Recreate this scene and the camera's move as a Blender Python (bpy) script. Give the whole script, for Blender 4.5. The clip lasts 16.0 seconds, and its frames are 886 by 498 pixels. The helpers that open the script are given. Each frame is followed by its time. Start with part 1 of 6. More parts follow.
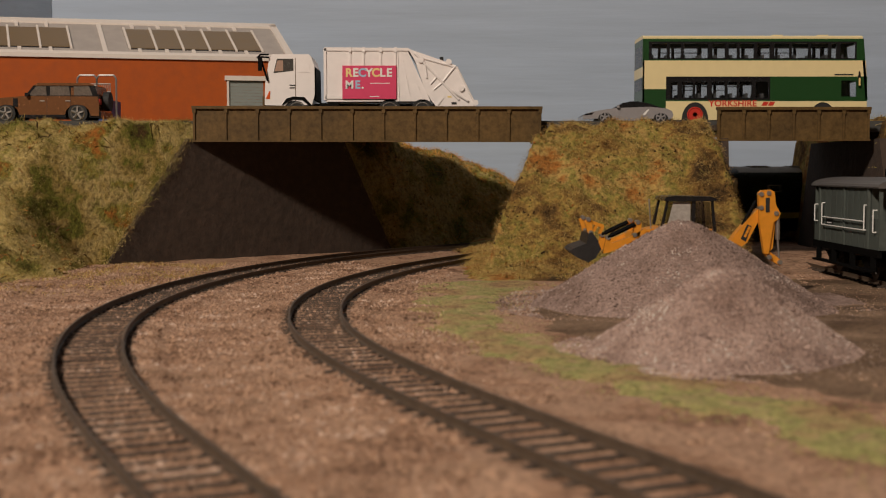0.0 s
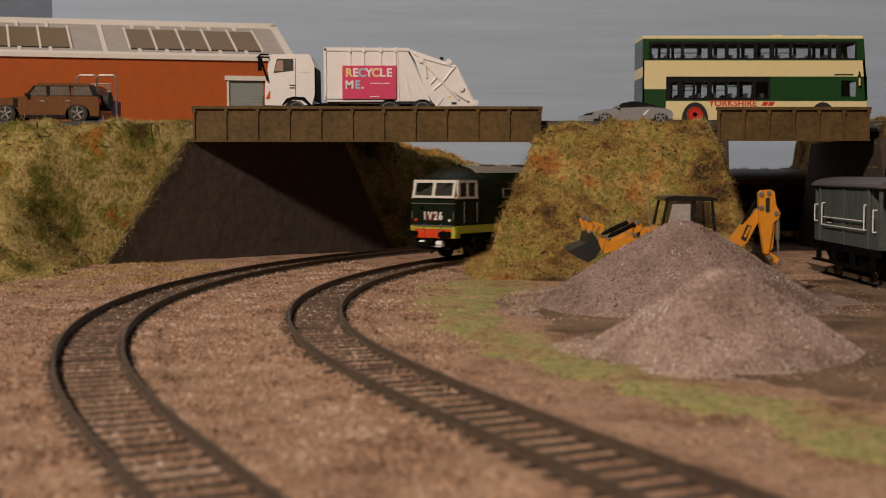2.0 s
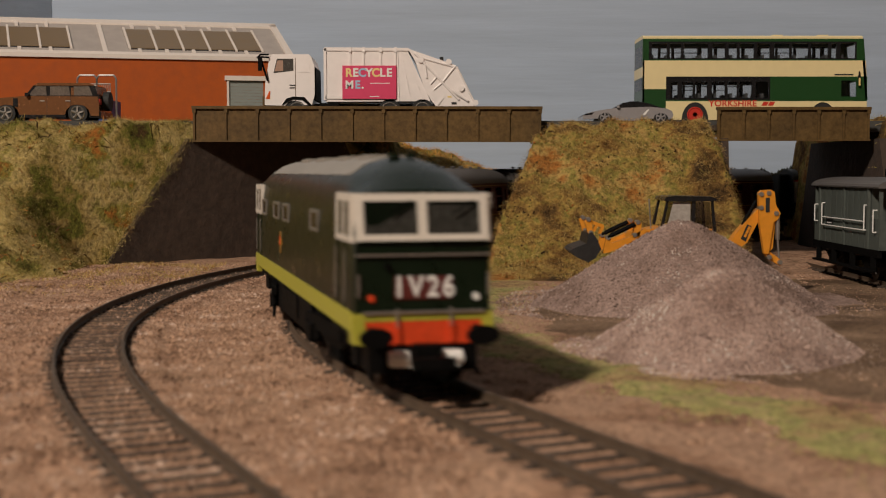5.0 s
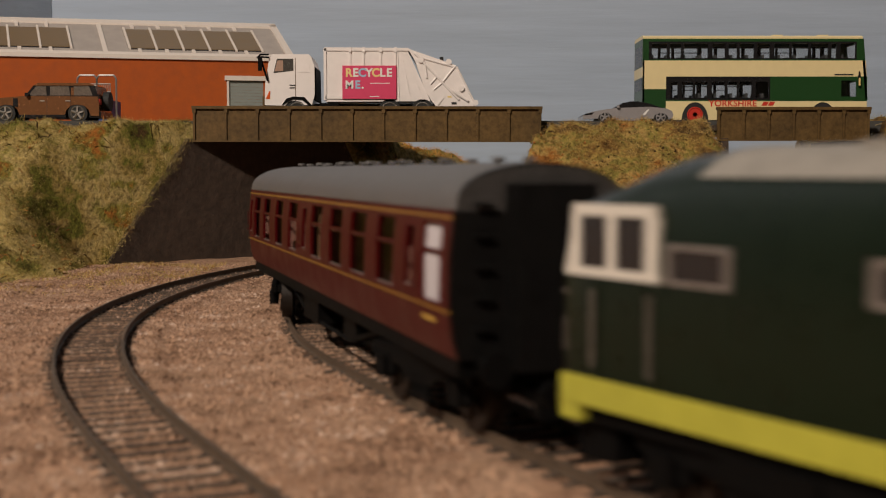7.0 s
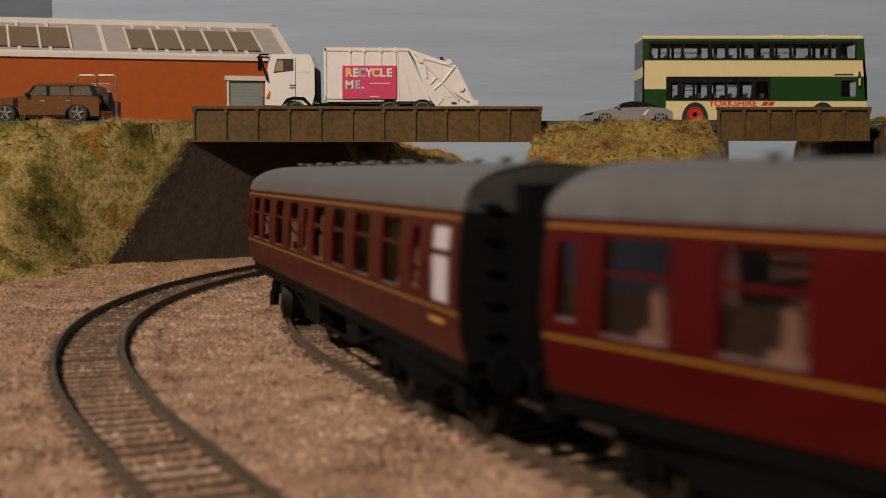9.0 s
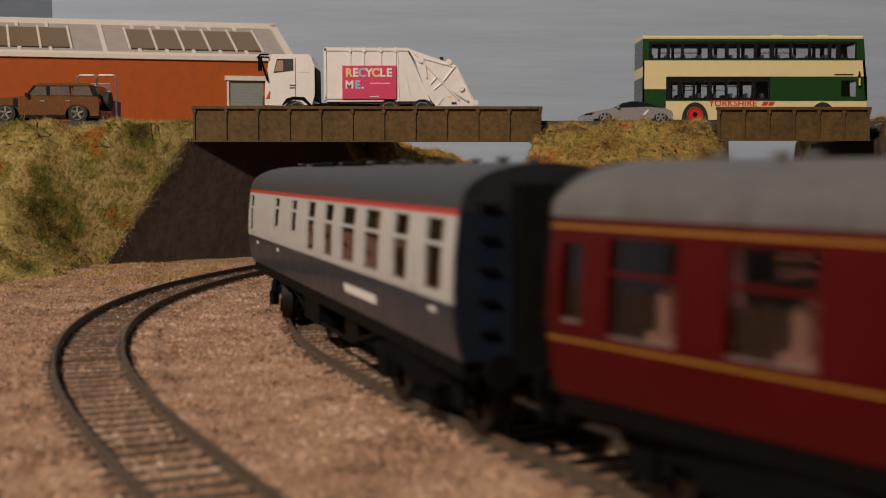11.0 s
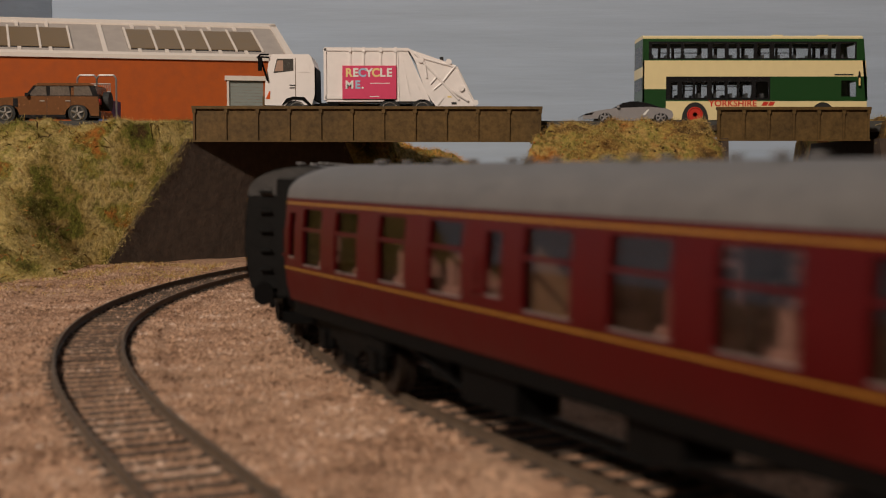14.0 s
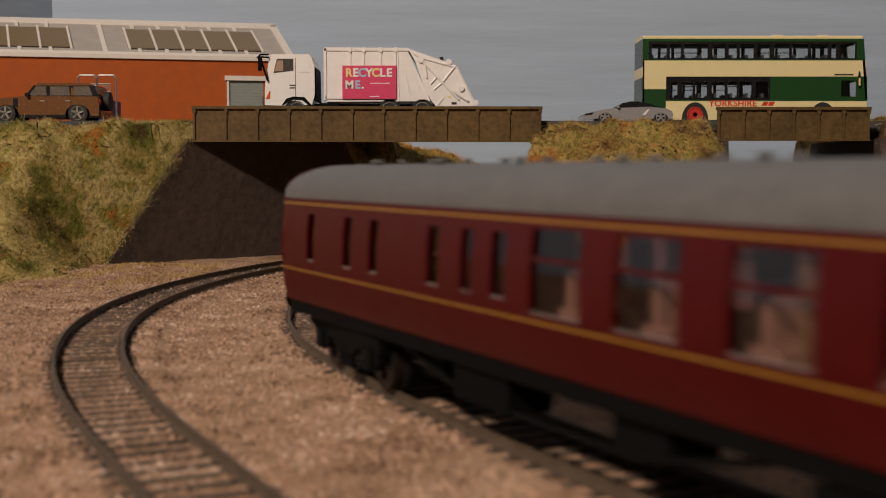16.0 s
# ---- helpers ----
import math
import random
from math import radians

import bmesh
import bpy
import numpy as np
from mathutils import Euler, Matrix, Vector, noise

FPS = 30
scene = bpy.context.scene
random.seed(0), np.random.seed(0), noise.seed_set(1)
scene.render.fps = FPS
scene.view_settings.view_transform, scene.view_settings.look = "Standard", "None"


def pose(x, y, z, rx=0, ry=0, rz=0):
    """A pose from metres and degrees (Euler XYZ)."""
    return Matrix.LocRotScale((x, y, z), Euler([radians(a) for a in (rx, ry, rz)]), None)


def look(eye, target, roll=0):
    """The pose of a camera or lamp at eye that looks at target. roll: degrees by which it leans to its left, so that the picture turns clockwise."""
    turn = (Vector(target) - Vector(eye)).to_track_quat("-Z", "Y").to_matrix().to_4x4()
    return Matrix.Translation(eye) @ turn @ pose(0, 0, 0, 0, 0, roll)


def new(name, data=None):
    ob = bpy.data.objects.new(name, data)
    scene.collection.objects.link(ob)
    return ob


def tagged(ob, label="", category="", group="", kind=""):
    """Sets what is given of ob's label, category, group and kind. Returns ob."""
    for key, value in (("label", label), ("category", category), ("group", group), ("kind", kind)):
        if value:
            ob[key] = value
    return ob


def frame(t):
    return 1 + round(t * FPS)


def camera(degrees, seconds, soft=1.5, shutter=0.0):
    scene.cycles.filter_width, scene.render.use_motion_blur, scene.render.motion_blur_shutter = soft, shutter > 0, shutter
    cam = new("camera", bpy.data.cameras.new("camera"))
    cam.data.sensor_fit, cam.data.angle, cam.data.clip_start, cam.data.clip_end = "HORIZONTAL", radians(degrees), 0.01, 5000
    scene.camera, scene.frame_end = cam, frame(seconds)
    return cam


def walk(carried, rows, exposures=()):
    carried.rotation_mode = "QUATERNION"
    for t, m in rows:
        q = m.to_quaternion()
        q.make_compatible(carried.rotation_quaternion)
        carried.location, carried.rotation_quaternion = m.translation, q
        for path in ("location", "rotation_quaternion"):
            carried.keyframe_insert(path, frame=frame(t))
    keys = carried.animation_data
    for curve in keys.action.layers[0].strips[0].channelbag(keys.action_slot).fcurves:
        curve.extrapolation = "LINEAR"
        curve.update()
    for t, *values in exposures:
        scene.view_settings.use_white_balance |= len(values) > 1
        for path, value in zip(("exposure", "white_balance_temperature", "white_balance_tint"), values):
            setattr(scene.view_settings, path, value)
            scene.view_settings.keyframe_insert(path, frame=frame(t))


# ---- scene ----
# A model railway in 4 mm scale: all lengths below are millimetres of the model, turned into metres by MM.
MM = 0.001
EYE_Z = 44.5
cam = camera(39.62, 16.0, soft=1.1, shutter=0.6)
cam.data.dof.use_dof = True
cam.data.dof.focus_distance = 0.64
cam.data.dof.aperture_fstop = 30.0
CAM_POSE = pose(0, 0, EYE_Z * MM, 86.39, 0, 0)
walk(cam, [(0.0, CAM_POSE), (16.0, CAM_POSE)])

# ---- light ----
world = bpy.data.worlds.new("room_air")
scene.world = world
world.use_nodes = True
world.node_tree.nodes["Background"].inputs[0].default_value = (0.9, 0.85, 0.8, 1)
world.node_tree.nodes["Background"].inputs[1].default_value = 0.006
scene.view_settings.exposure = 0.0
LAMP_AT = (-0.95, -1.15, 1.44)
lamp_data = bpy.data.lights.new("ceiling_lamp_light", "AREA")
lamp_data.shape, lamp_data.size = "DISK", 0.16
lamp_data.energy, lamp_data.color = 50.0, (1.0, 0.87, 0.73)
lamp = new("ceiling_lamp_light", lamp_data)
lamp.matrix_world = look(LAMP_AT, (0.05, 0.65, 0.0))


# ---- materials ----
def ramp_node(nt, stops):
    n = nt.nodes.new("ShaderNodeValToRGB")
    while len(n.color_ramp.elements) < len(stops):
        n.color_ramp.elements.new(0.5)
    for e, (p, c) in zip(n.color_ramp.elements, stops):
        e.position, e.color = p, (*c, 1)
    return n


def noise_node(nt, vec, scale, detail=4.0, rough=0.6):
    n = nt.nodes.new("ShaderNodeTexNoise")
    n.inputs["Scale"].default_value, n.inputs["Detail"].default_value = scale, detail
    n.inputs["Roughness"].default_value = rough
    nt.links.new(vec, n.inputs["Vector"])
    return n


def mix_node(nt, fac, a, b, blend="MIX"):
    n = nt.nodes.new("ShaderNodeMix")
    n.data_type, n.blend_type = "RGBA", blend
    for sock, v in ((n.inputs[0], fac), (n.inputs[6], a), (n.inputs[7], b)):
        if isinstance(v, (int, float)):
            sock.default_value = v
        elif isinstance(v, tuple):
            sock.default_value = (*v, 1)
        else:
            nt.links.new(v, sock)
    return n.outputs[2]


def material(name, color, rough=0.5, metal=0.0, wear=0.15, dirt=(0.10, 0.08, 0.06), scale=60.0, bump=0.0, bump_scale=900.0,
             random_tint=0.0, island=False, spec=0.5, coat=0.0, stretch=None):
    """A surface with a broad and a fine variation of its colour and gloss, and a fine relief."""
    m = bpy.data.materials.new(name)
    m.use_nodes = True
    nt = m.node_tree
    b = nt.nodes["Principled BSDF"]
    co = nt.nodes.new("ShaderNodeTexCoord").outputs["Object"]
    if stretch:
        mp = nt.nodes.new("ShaderNodeMapping")
        mp.inputs["Scale"].default_value = stretch
        nt.links.new(co, mp.inputs["Vector"])
        co = mp.outputs[0]
    n1, n2 = noise_node(nt, co, scale), noise_node(nt, co, scale * 9, 3.0)
    r1 = ramp_node(nt, [(0.42, (0, 0, 0)), (0.72, (1, 1, 1))])
    nt.links.new(n1.outputs[0], r1.inputs[0])
    mul = nt.nodes.new("ShaderNodeMath")
    mul.operation = "MULTIPLY"
    nt.links.new(r1.outputs[0], mul.inputs[0])
    mul.inputs[1].default_value = wear
    c = mix_node(nt, mul.outputs[0], tuple(color), tuple(dirt))
    r2 = ramp_node(nt, [(0.3, (1 - wear,) * 3), (0.7, (1, 1, 1))])
    nt.links.new(n2.outputs[0], r2.inputs[0])
    c = mix_node(nt, 1.0, c, r2.outputs[0], "MULTIPLY")
    if random_tint:
        src = (nt.nodes.new("ShaderNodeNewGeometry").outputs["Random Per Island"] if island
               else nt.nodes.new("ShaderNodeObjectInfo").outputs["Random"])
        r3 = ramp_node(nt, [(0.0, (1 - random_tint,) * 3), (1.0, (1, 1, 1))])
        nt.links.new(src, r3.inputs[0])
        c = mix_node(nt, 1.0, c, r3.outputs[0], "MULTIPLY")
    nt.links.new(c, b.inputs["Base Color"])
    rr = nt.nodes.new("ShaderNodeMapRange")
    rr.inputs[3].default_value, rr.inputs[4].default_value = max(0.05, rough - 0.12), min(1.0, rough + 0.12)
    nt.links.new(n2.outputs[0], rr.inputs[0])
    nt.links.new(rr.outputs[0], b.inputs["Roughness"])
    b.inputs["Metallic"].default_value = metal
    b.inputs["Specular IOR Level"].default_value = spec
    b.inputs["Coat Weight"].default_value = coat
    if bump:
        n3 = noise_node(nt, co, bump_scale, 4.0)
        bp = nt.nodes.new("ShaderNodeBump")
        bp.inputs["Strength"].default_value, bp.inputs["Distance"].default_value = 1.0, bump * MM
        nt.links.new(n3.outputs[0], bp.inputs["Height"])
        nt.links.new(bp.outputs[0], b.inputs["Normal"])
    return m


def speckled(name, palette, scale, grain, bump, rough=0.95, island=False, jitter=0.34):
    """Loose ground cover: palette stops over a broad noise, broken by a fine grain of light and dark crumbs."""
    m = bpy.data.materials.new(name)
    m.use_nodes = True
    nt = m.node_tree
    b = nt.nodes["Principled BSDF"]
    geo = nt.nodes.new("ShaderNodeNewGeometry")
    co = geo.outputs["Position"]
    n1 = noise_node(nt, co, scale, 6.0, 0.65)
    spread_out = nt.nodes.new("ShaderNodeMapRange")
    spread_out.inputs[1].default_value, spread_out.inputs[2].default_value = 0.18, 0.82
    nt.links.new(n1.outputs[0], spread_out.inputs[0])
    fac = spread_out.outputs[0]
    if island:
        ad = nt.nodes.new("ShaderNodeMath")
        ad.operation = "MULTIPLY_ADD"
        nt.links.new(geo.outputs["Random Per Island"], ad.inputs[0])
        ad.inputs[1].default_value = jitter
        sub = nt.nodes.new("ShaderNodeMath")
        sub.operation = "SUBTRACT"
        nt.links.new(fac, sub.inputs[0])
        sub.inputs[1].default_value = jitter / 2
        nt.links.new(sub.outputs[0], ad.inputs[2])
        fac = ad.outputs[0]
    r = ramp_node(nt, palette)
    nt.links.new(fac, r.inputs[0])
    n2 = noise_node(nt, co, grain, 3.0, 0.7)
    r2 = ramp_node(nt, [(0.32, (0.45, 0.42, 0.40)), (0.5, (1, 1, 1)), (0.68, (1.35, 1.3, 1.25))])
    nt.links.new(n2.outputs[0], r2.inputs[0])
    c = mix_node(nt, 1.0, r.outputs[0], r2.outputs[0], "MULTIPLY")
    nt.links.new(c, b.inputs["Base Color"])
    b.inputs["Roughness"].default_value = rough
    b.inputs["Specular IOR Level"].default_value = 0.2
    if bump:
        bp = nt.nodes.new("ShaderNodeBump")
        bp.inputs["Strength"].default_value, bp.inputs["Distance"].default_value = 1.0, bump * MM
        nt.links.new(n2.outputs[0], bp.inputs["Height"])
        nt.links.new(bp.outputs[0], b.inputs["Normal"])
    return m


def glass(name, tint=(0.965, 0.97, 0.97), gloss=0.06):
    """Thin clear glazing: mostly straight through, with a sharp reflection on top."""
    m = bpy.data.materials.new(name)
    m.use_nodes = True
    nt = m.node_tree
    nt.nodes.remove(nt.nodes["Principled BSDF"])
    clear, shine, mix = nt.nodes.new("ShaderNodeBsdfTransparent"), nt.nodes.new("ShaderNodeBsdfGlossy"), nt.nodes.new("ShaderNodeMixShader")
    clear.inputs[0].default_value = (*tint, 1)
    shine.inputs["Roughness"].default_value = 0.04
    mix.inputs[0].default_value = gloss
    nt.links.new(clear.outputs[0], mix.inputs[1])
    nt.links.new(shine.outputs[0], mix.inputs[2])
    nt.links.new(mix.outputs[0], nt.nodes["Material Output"].inputs[0])
    return m


M_BALLAST = speckled("fine_brown_ballast", [(0.26, (0.19, 0.105, 0.065)), (0.42, (0.36, 0.21, 0.135)), (0.56, (0.44, 0.275, 0.185)), (0.66, (0.36, 0.22, 0.145)), (0.80, (0.22, 0.135, 0.085))], 40, 620, 1.1)
M_CRUMB = speckled("ballast_crumbs", [(0.25, (0.13, 0.075, 0.05)), (0.42, (0.36, 0.22, 0.145)), (0.62, (0.45, 0.29, 0.20)), (0.8, (0.58, 0.44, 0.36))], 60, 700, 0.2, island=True)
M_PILE = speckled("grey_pink_aggregate", [(0.3, (0.25, 0.165, 0.135)), (0.5, (0.36, 0.25, 0.21)), (0.7, (0.42, 0.30, 0.255))], 60, 1100, 0.7)
M_PILE_DARK = speckled("brown_grey_aggregate", [(0.3, (0.19, 0.125, 0.10)), (0.5, (0.28, 0.195, 0.165)), (0.7, (0.34, 0.24, 0.205))], 60, 1100, 0.7)
M_PILE_CRUMB_DARK = speckled("brown_aggregate_crumbs", [(0.22, (0.09, 0.06, 0.05)), (0.42, (0.27, 0.19, 0.16)), (0.62, (0.35, 0.25, 0.215)), (0.9, (0.72, 0.66, 0.60))], 70, 900, 0.2, island=True)
M_PILE_CRUMB = speckled("aggregate_crumbs", [(0.22, (0.15, 0.10, 0.085)), (0.42, (0.35, 0.245, 0.205)), (0.62, (0.43, 0.315, 0.27)), (0.9, (0.72, 0.68, 0.62))], 70, 900, 0.2, island=True)
M_TURF_LIGHT = speckled("straw_turf", [(0.20, (0.06, 0.035, 0.012)), (0.34, (0.13, 0.13, 0.022)), (0.45, (0.30, 0.22, 0.07)), (0.56, (0.42, 0.32, 0.13)), (0.66, (0.20, 0.18, 0.04)), (0.76, (0.30, 0.11, 0.022))], 34, 420, 0.8)
M_TURF = speckled("turf_and_earth", [(0.30, (0.06, 0.035, 0.014)), (0.40, (0.18, 0.10, 0.03)), (0.47, (0.33, 0.22, 0.06)), (0.53, (0.22, 0.19, 0.045)), (0.60, (0.42, 0.28, 0.09)), (0.68, (0.32, 0.13, 0.03))], 26, 420, 2.2)
M_GRASS = speckled("static_grass_fibres", [(0.20, (0.10, 0.055, 0.016)), (0.34, (0.18, 0.19, 0.03)), (0.45, (0.42, 0.32, 0.10)), (0.56, (0.68, 0.53, 0.24)), (0.66, (0.30, 0.26, 0.06)), (0.76, (0.42, 0.16, 0.03))], 34, 300, 0, 0.6, island=True, jitter=0.24)
M_VERGE = speckled("green_verge_fibres", [(0.25, (0.30, 0.19, 0.08)), (0.40, (0.42, 0.34, 0.14)), (0.54, (0.39, 0.38, 0.17)), (0.70, (0.50, 0.38, 0.19))], 34, 300, 0, 0.8, island=True, jitter=0.3)
M_GRASS_MOUND = speckled("brown_static_grass", [(0.20, (0.10, 0.05, 0.016)), (0.34, (0.27, 0.135, 0.035)), (0.46, (0.42, 0.27, 0.085)), (0.56, (0.64, 0.46, 0.19)), (0.66, (0.32, 0.27, 0.065)), (0.78, (0.40, 0.18, 0.05))], 40, 300, 0, 0.6, island=True, jitter=0.30)
M_GRASS_FAR = speckled("russet_static_grass", [(0.20, (0.16, 0.10, 0.03)), (0.34, (0.34, 0.22, 0.05)), (0.44, (0.66, 0.33, 0.07)), (0.56, (0.74, 0.34, 0.07)), (0.66, (0.52, 0.26, 0.06)), (0.8, (0.66, 0.50, 0.17))], 26, 300, 0, 0.8, island=True)
M_FOAM = speckled("scatter_foam", [(0.25, (0.035, 0.022, 0.012)), (0.42, (0.12, 0.065, 0.02)), (0.55, (0.20, 0.15, 0.04)), (0.72, (0.34, 0.13, 0.035))], 40, 600, 0.3, island=True)
M_EARTH = speckled("dark_yard_earth", [(0.3, (0.10, 0.06, 0.036)), (0.5, (0.18, 0.115, 0.072)), (0.7, (0.27, 0.175, 0.115))], 26, 700, 0.6)
M_VERGEBED = speckled("verge_turf", [(0.3, (0.28, 0.17, 0.09)), (0.45, (0.36, 0.26, 0.12)), (0.56, (0.29, 0.28, 0.10)), (0.7, (0.40, 0.27, 0.15))], 34, 600, 0.5)
M_DARKFILL = speckled("dark_fill_foam", [(0.3, (0.010, 0.011, 0.006)), (0.5, (0.022, 0.020, 0.009)), (0.7, (0.035, 0.028, 0.010))], 40, 500, 0.6)
M_RAIL = material("weathered_rail_steel", (0.12, 0.082, 0.055), 0.6, 0.2, 0.4, (0.15, 0.095, 0.06), 40)
# paler sleeper colour that carries the light on the upper faces
M_SLEEPER_LIT = material("lit_sleeper_top", (0.15, 0.10, 0.07), 0.9, 0, 0.5, (0.10, 0.066, 0.046), 120, 0.1, 700, random_tint=0.4)
M_SLEEPER = material("weathered_sleeper", (0.085, 0.058, 0.04), 0.85, 0, 0.4, (0.14, 0.095, 0.065), 120, 0.1, 700, random_tint=0.35)
M_GIRDER = material("weathered_olive_girder", (0.15, 0.088, 0.030), 0.55, 0, 0.45, (0.05, 0.034, 0.018), 45, 0.08, 500, spec=0.25)
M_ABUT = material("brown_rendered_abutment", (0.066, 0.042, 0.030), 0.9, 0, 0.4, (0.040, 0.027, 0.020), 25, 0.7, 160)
M_TARMAC = material("road_tarmac", (0.07, 0.068, 0.065), 0.9, 0, 0.3, (0.1, 0.09, 0.08), 50, 0.2, 900)
M_BACKDROP = material("painted_grey_blue_board", (0.43, 0.51, 0.64), 0.8, 0, 0.14, (0.36, 0.44, 0.57), 3.0, 0.25, 60, stretch=(0.25, 1, 4))
M_PLASTER = material("cream_plaster", (0.16, 0.145, 0.13), 0.9, 0, 0.1, (0.12, 0.11, 0.10), 3)


# ---- mesh helpers (millimetres) ----
def box(bm, x0, x1, y0, y1, z0, z1):
    v = [bm.verts.new((x, y, z)) for x in (x0, x1) for y in (y0, y1) for z in (z0, z1)]
    for q in ((0, 1, 3, 2), (4, 6, 7, 5), (0, 4, 5, 1), (2, 3, 7, 6), (0, 2, 6, 4), (1, 5, 7, 3)):
        bm.faces.new([v[i] for i in q])
    return v


def prism(bm, outline, y0, y1, axis="y"):
    """Extrude a closed outline of (a, b) pairs from y0 to y1 along the axis (a, b are the other two axes in order)."""
    def p(a, b, t):
        return {"x": (t, a, b), "y": (a, t, b), "z": (a, b, t)}[axis]
    lo = [bm.verts.new(p(a, b, y0)) for a, b in outline]
    hi = [bm.verts.new(p(a, b, y1)) for a, b in outline]
    n = len(outline)
    bm.faces.new(lo)
    bm.faces.new(hi[::-1])
    for i in range(n):
        bm.faces.new((lo[i], hi[i], hi[(i + 1) % n], lo[(i + 1) % n]))


def rod(bm, a, b, r, n=8, r2=None):
    """A round bar between two points."""
    a, b = Vector(a), Vector(b)
    q = (b - a).to_track_quat("Z", "Y")
    r2 = r if r2 is None else r2
    lo, hi = [], []
    for i in range(n):
        t = 2 * math.pi * i / n
        e = q @ Vector((math.cos(t), math.sin(t), 0))
        lo.append(bm.verts.new(a + e * r))
        hi.append(bm.verts.new(b + e * r2))
    bm.faces.new(lo[::-1])
    bm.faces.new(hi)
    for i in range(n):
        bm.faces.new((lo[i], lo[(i + 1) % n], hi[(i + 1) % n], hi[i]))


def loft(bm, sections, close=True):
    """Skin between rings of equal length; caps both ends."""
    rings = [[bm.verts.new(p) for p in s] for s in sections]
    n = len(rings[0])
    for r0, r1 in zip(rings, rings[1:]):
        for i in range(n if close else n - 1):
            bm.faces.new((r0[i], r0[(i + 1) % n], r1[(i + 1) % n], r1[i]))
    if close:
        bm.faces.new(rings[0][::-1])
        bm.faces.new(rings[-1])


def part(name, bm, mat, parent=None, label="", bevel=0.0, smooth=False, segments=1):
    if bevel:
        edges = [e for e in bm.edges if len(e.link_faces) == 2 and e.calc_face_angle(0) > 0.5]
        bmesh.ops.bevel(bm, geom=edges, offset=bevel, segments=segments, affect="EDGES", clamp_overlap=True)
    bmesh.ops.recalc_face_normals(bm, faces=bm.faces)
    bmesh.ops.scale(bm, vec=(MM, MM, MM), verts=bm.verts)
    me = bpy.data.meshes.new(name)
    bm.to_mesh(me)
    bm.free()
    if smooth:
        me.shade_smooth()
        me.set_sharp_from_angle(angle=radians(35))
    me.materials.append(mat)
    ob = new(name, me)
    if parent is not None:
        ob.parent = parent
    if label:
        ob["label"] = label
    return ob


def arrays(name, verts, faces, mat, parent=None, smooth=False):
    """One object from arrays of vertices (millimetres) and faces."""
    me = bpy.data.meshes.new(name)
    me.from_pydata((np.asarray(verts) * MM).tolist(), [], faces.tolist() if hasattr(faces, "tolist") else faces)
    if smooth:
        me.shade_smooth()
    me.materials.append(mat)
    ob = new(name, me)
    if parent is not None:
        ob.parent = parent
    return ob


def at(x, y, z, rz=0, rx=0, ry=0):
    return pose(x * MM, y * MM, z * MM, rx, ry, rz)


def thing(name, m, label, category, group="", kind=""):
    ob = new(name)
    ob.empty_display_size = 0.01
    ob.matrix_world = m
    return tagged(ob, label, category, group, kind)


def B():
    return bmesh.new()


# ---- the lines of the two tracks ----
def track_line(x0, y0, heading, knots, lo, hi):
    """Points and headings every millimetre from s = lo to hi; knots: (s, curvature per metre); s = 0 lies at (x0, y0)."""
    s = np.arange(lo, hi + 1.0)
    k = np.interp(s, [a for a, _ in knots], [b / 1000 for _, b in knots])
    h = np.concatenate([[0], np.cumsum((k[1:] + k[:-1]) / 2)])
    h += heading - h[-lo]
    hm = (h[1:] + h[:-1]) / 2
    x = np.concatenate([[0], np.cumsum(np.cos(hm))])
    y = np.concatenate([[0], np.cumsum(np.sin(hm))])
    return s, x + x0 - x[-lo], y + y0 - y[-lo], h


TRACK_B = track_line(66.47, 109.49, 2.0896, [(-1500, 0), (-300, 0), (-150, -1.4), (-17, -1.314), (117, -0.35), (250, -2.546), (383, -2.449), (517, -1.812), (650, -2.555), (1000, -2.2), (1100, 0), (2500, 0)], -1450, 2450)
TRACK_A = track_line(-14.46, 132.67, 2.0051, [(-1500, 0), (-120, 0), (0, 0.866), (133, -1.748), (267, -2.3), (400, -1.829), (533, -2.185), (667, -2.55), (800, -2.6), (1010, -2.4), (1090, 0), (1800, 0)], -800, 1750)


def on_line(line, s, side=0.0):
    x, y, h = (np.interp(s, line[0], line[i]) for i in (1, 2, 3))
    return x - side * np.sin(h), y + side * np.cos(h), h


# ---- ground and embankments ----
def smooth01(t):
    t = np.clip(t, 0, 1)
    return t * t * (3 - 2 * t)


def wavy(x, y, size, seed=0.0):
    """Rolling noise from a few crossing waves, about -1 to 1."""
    out = 0
    for i, (a, b, p) in enumerate(((1.0, 0.35, 0.3), (-0.55, 0.9, 1.7), (0.8, -0.75, 4.1), (0.2, 1.3, 2.2), (1.5, 0.9, 5.3))):
        out = out + np.sin((a * x + b * y) / size * 2.1 + p + seed * (i + 1.3)) * np.cos((b * x - a * y) / size * 1.3 + p * 2 + seed)
    return out / 2.6


def line_gap(line, x, y, lo, hi, signed=False):
    """Distance of points to a track's centre line; signed: negative inside the curve."""
    keep = (line[0] >= lo) & (line[0] <= hi)
    lx, ly, lh = line[1][keep][::6], line[2][keep][::6], line[3][keep][::6]
    d, sign = np.full(np.shape(x), 1e9), np.ones(np.shape(x))
    for a, b, h in zip(lx, ly, lh):
        e = (x - a) ** 2 + (y - b) ** 2
        if signed:
            sign = np.where(e < d, np.sign(math.cos(h) * (y - b) - math.sin(h) * (x - a)), sign)
        d = np.minimum(d, e)
    return np.sqrt(d) * sign


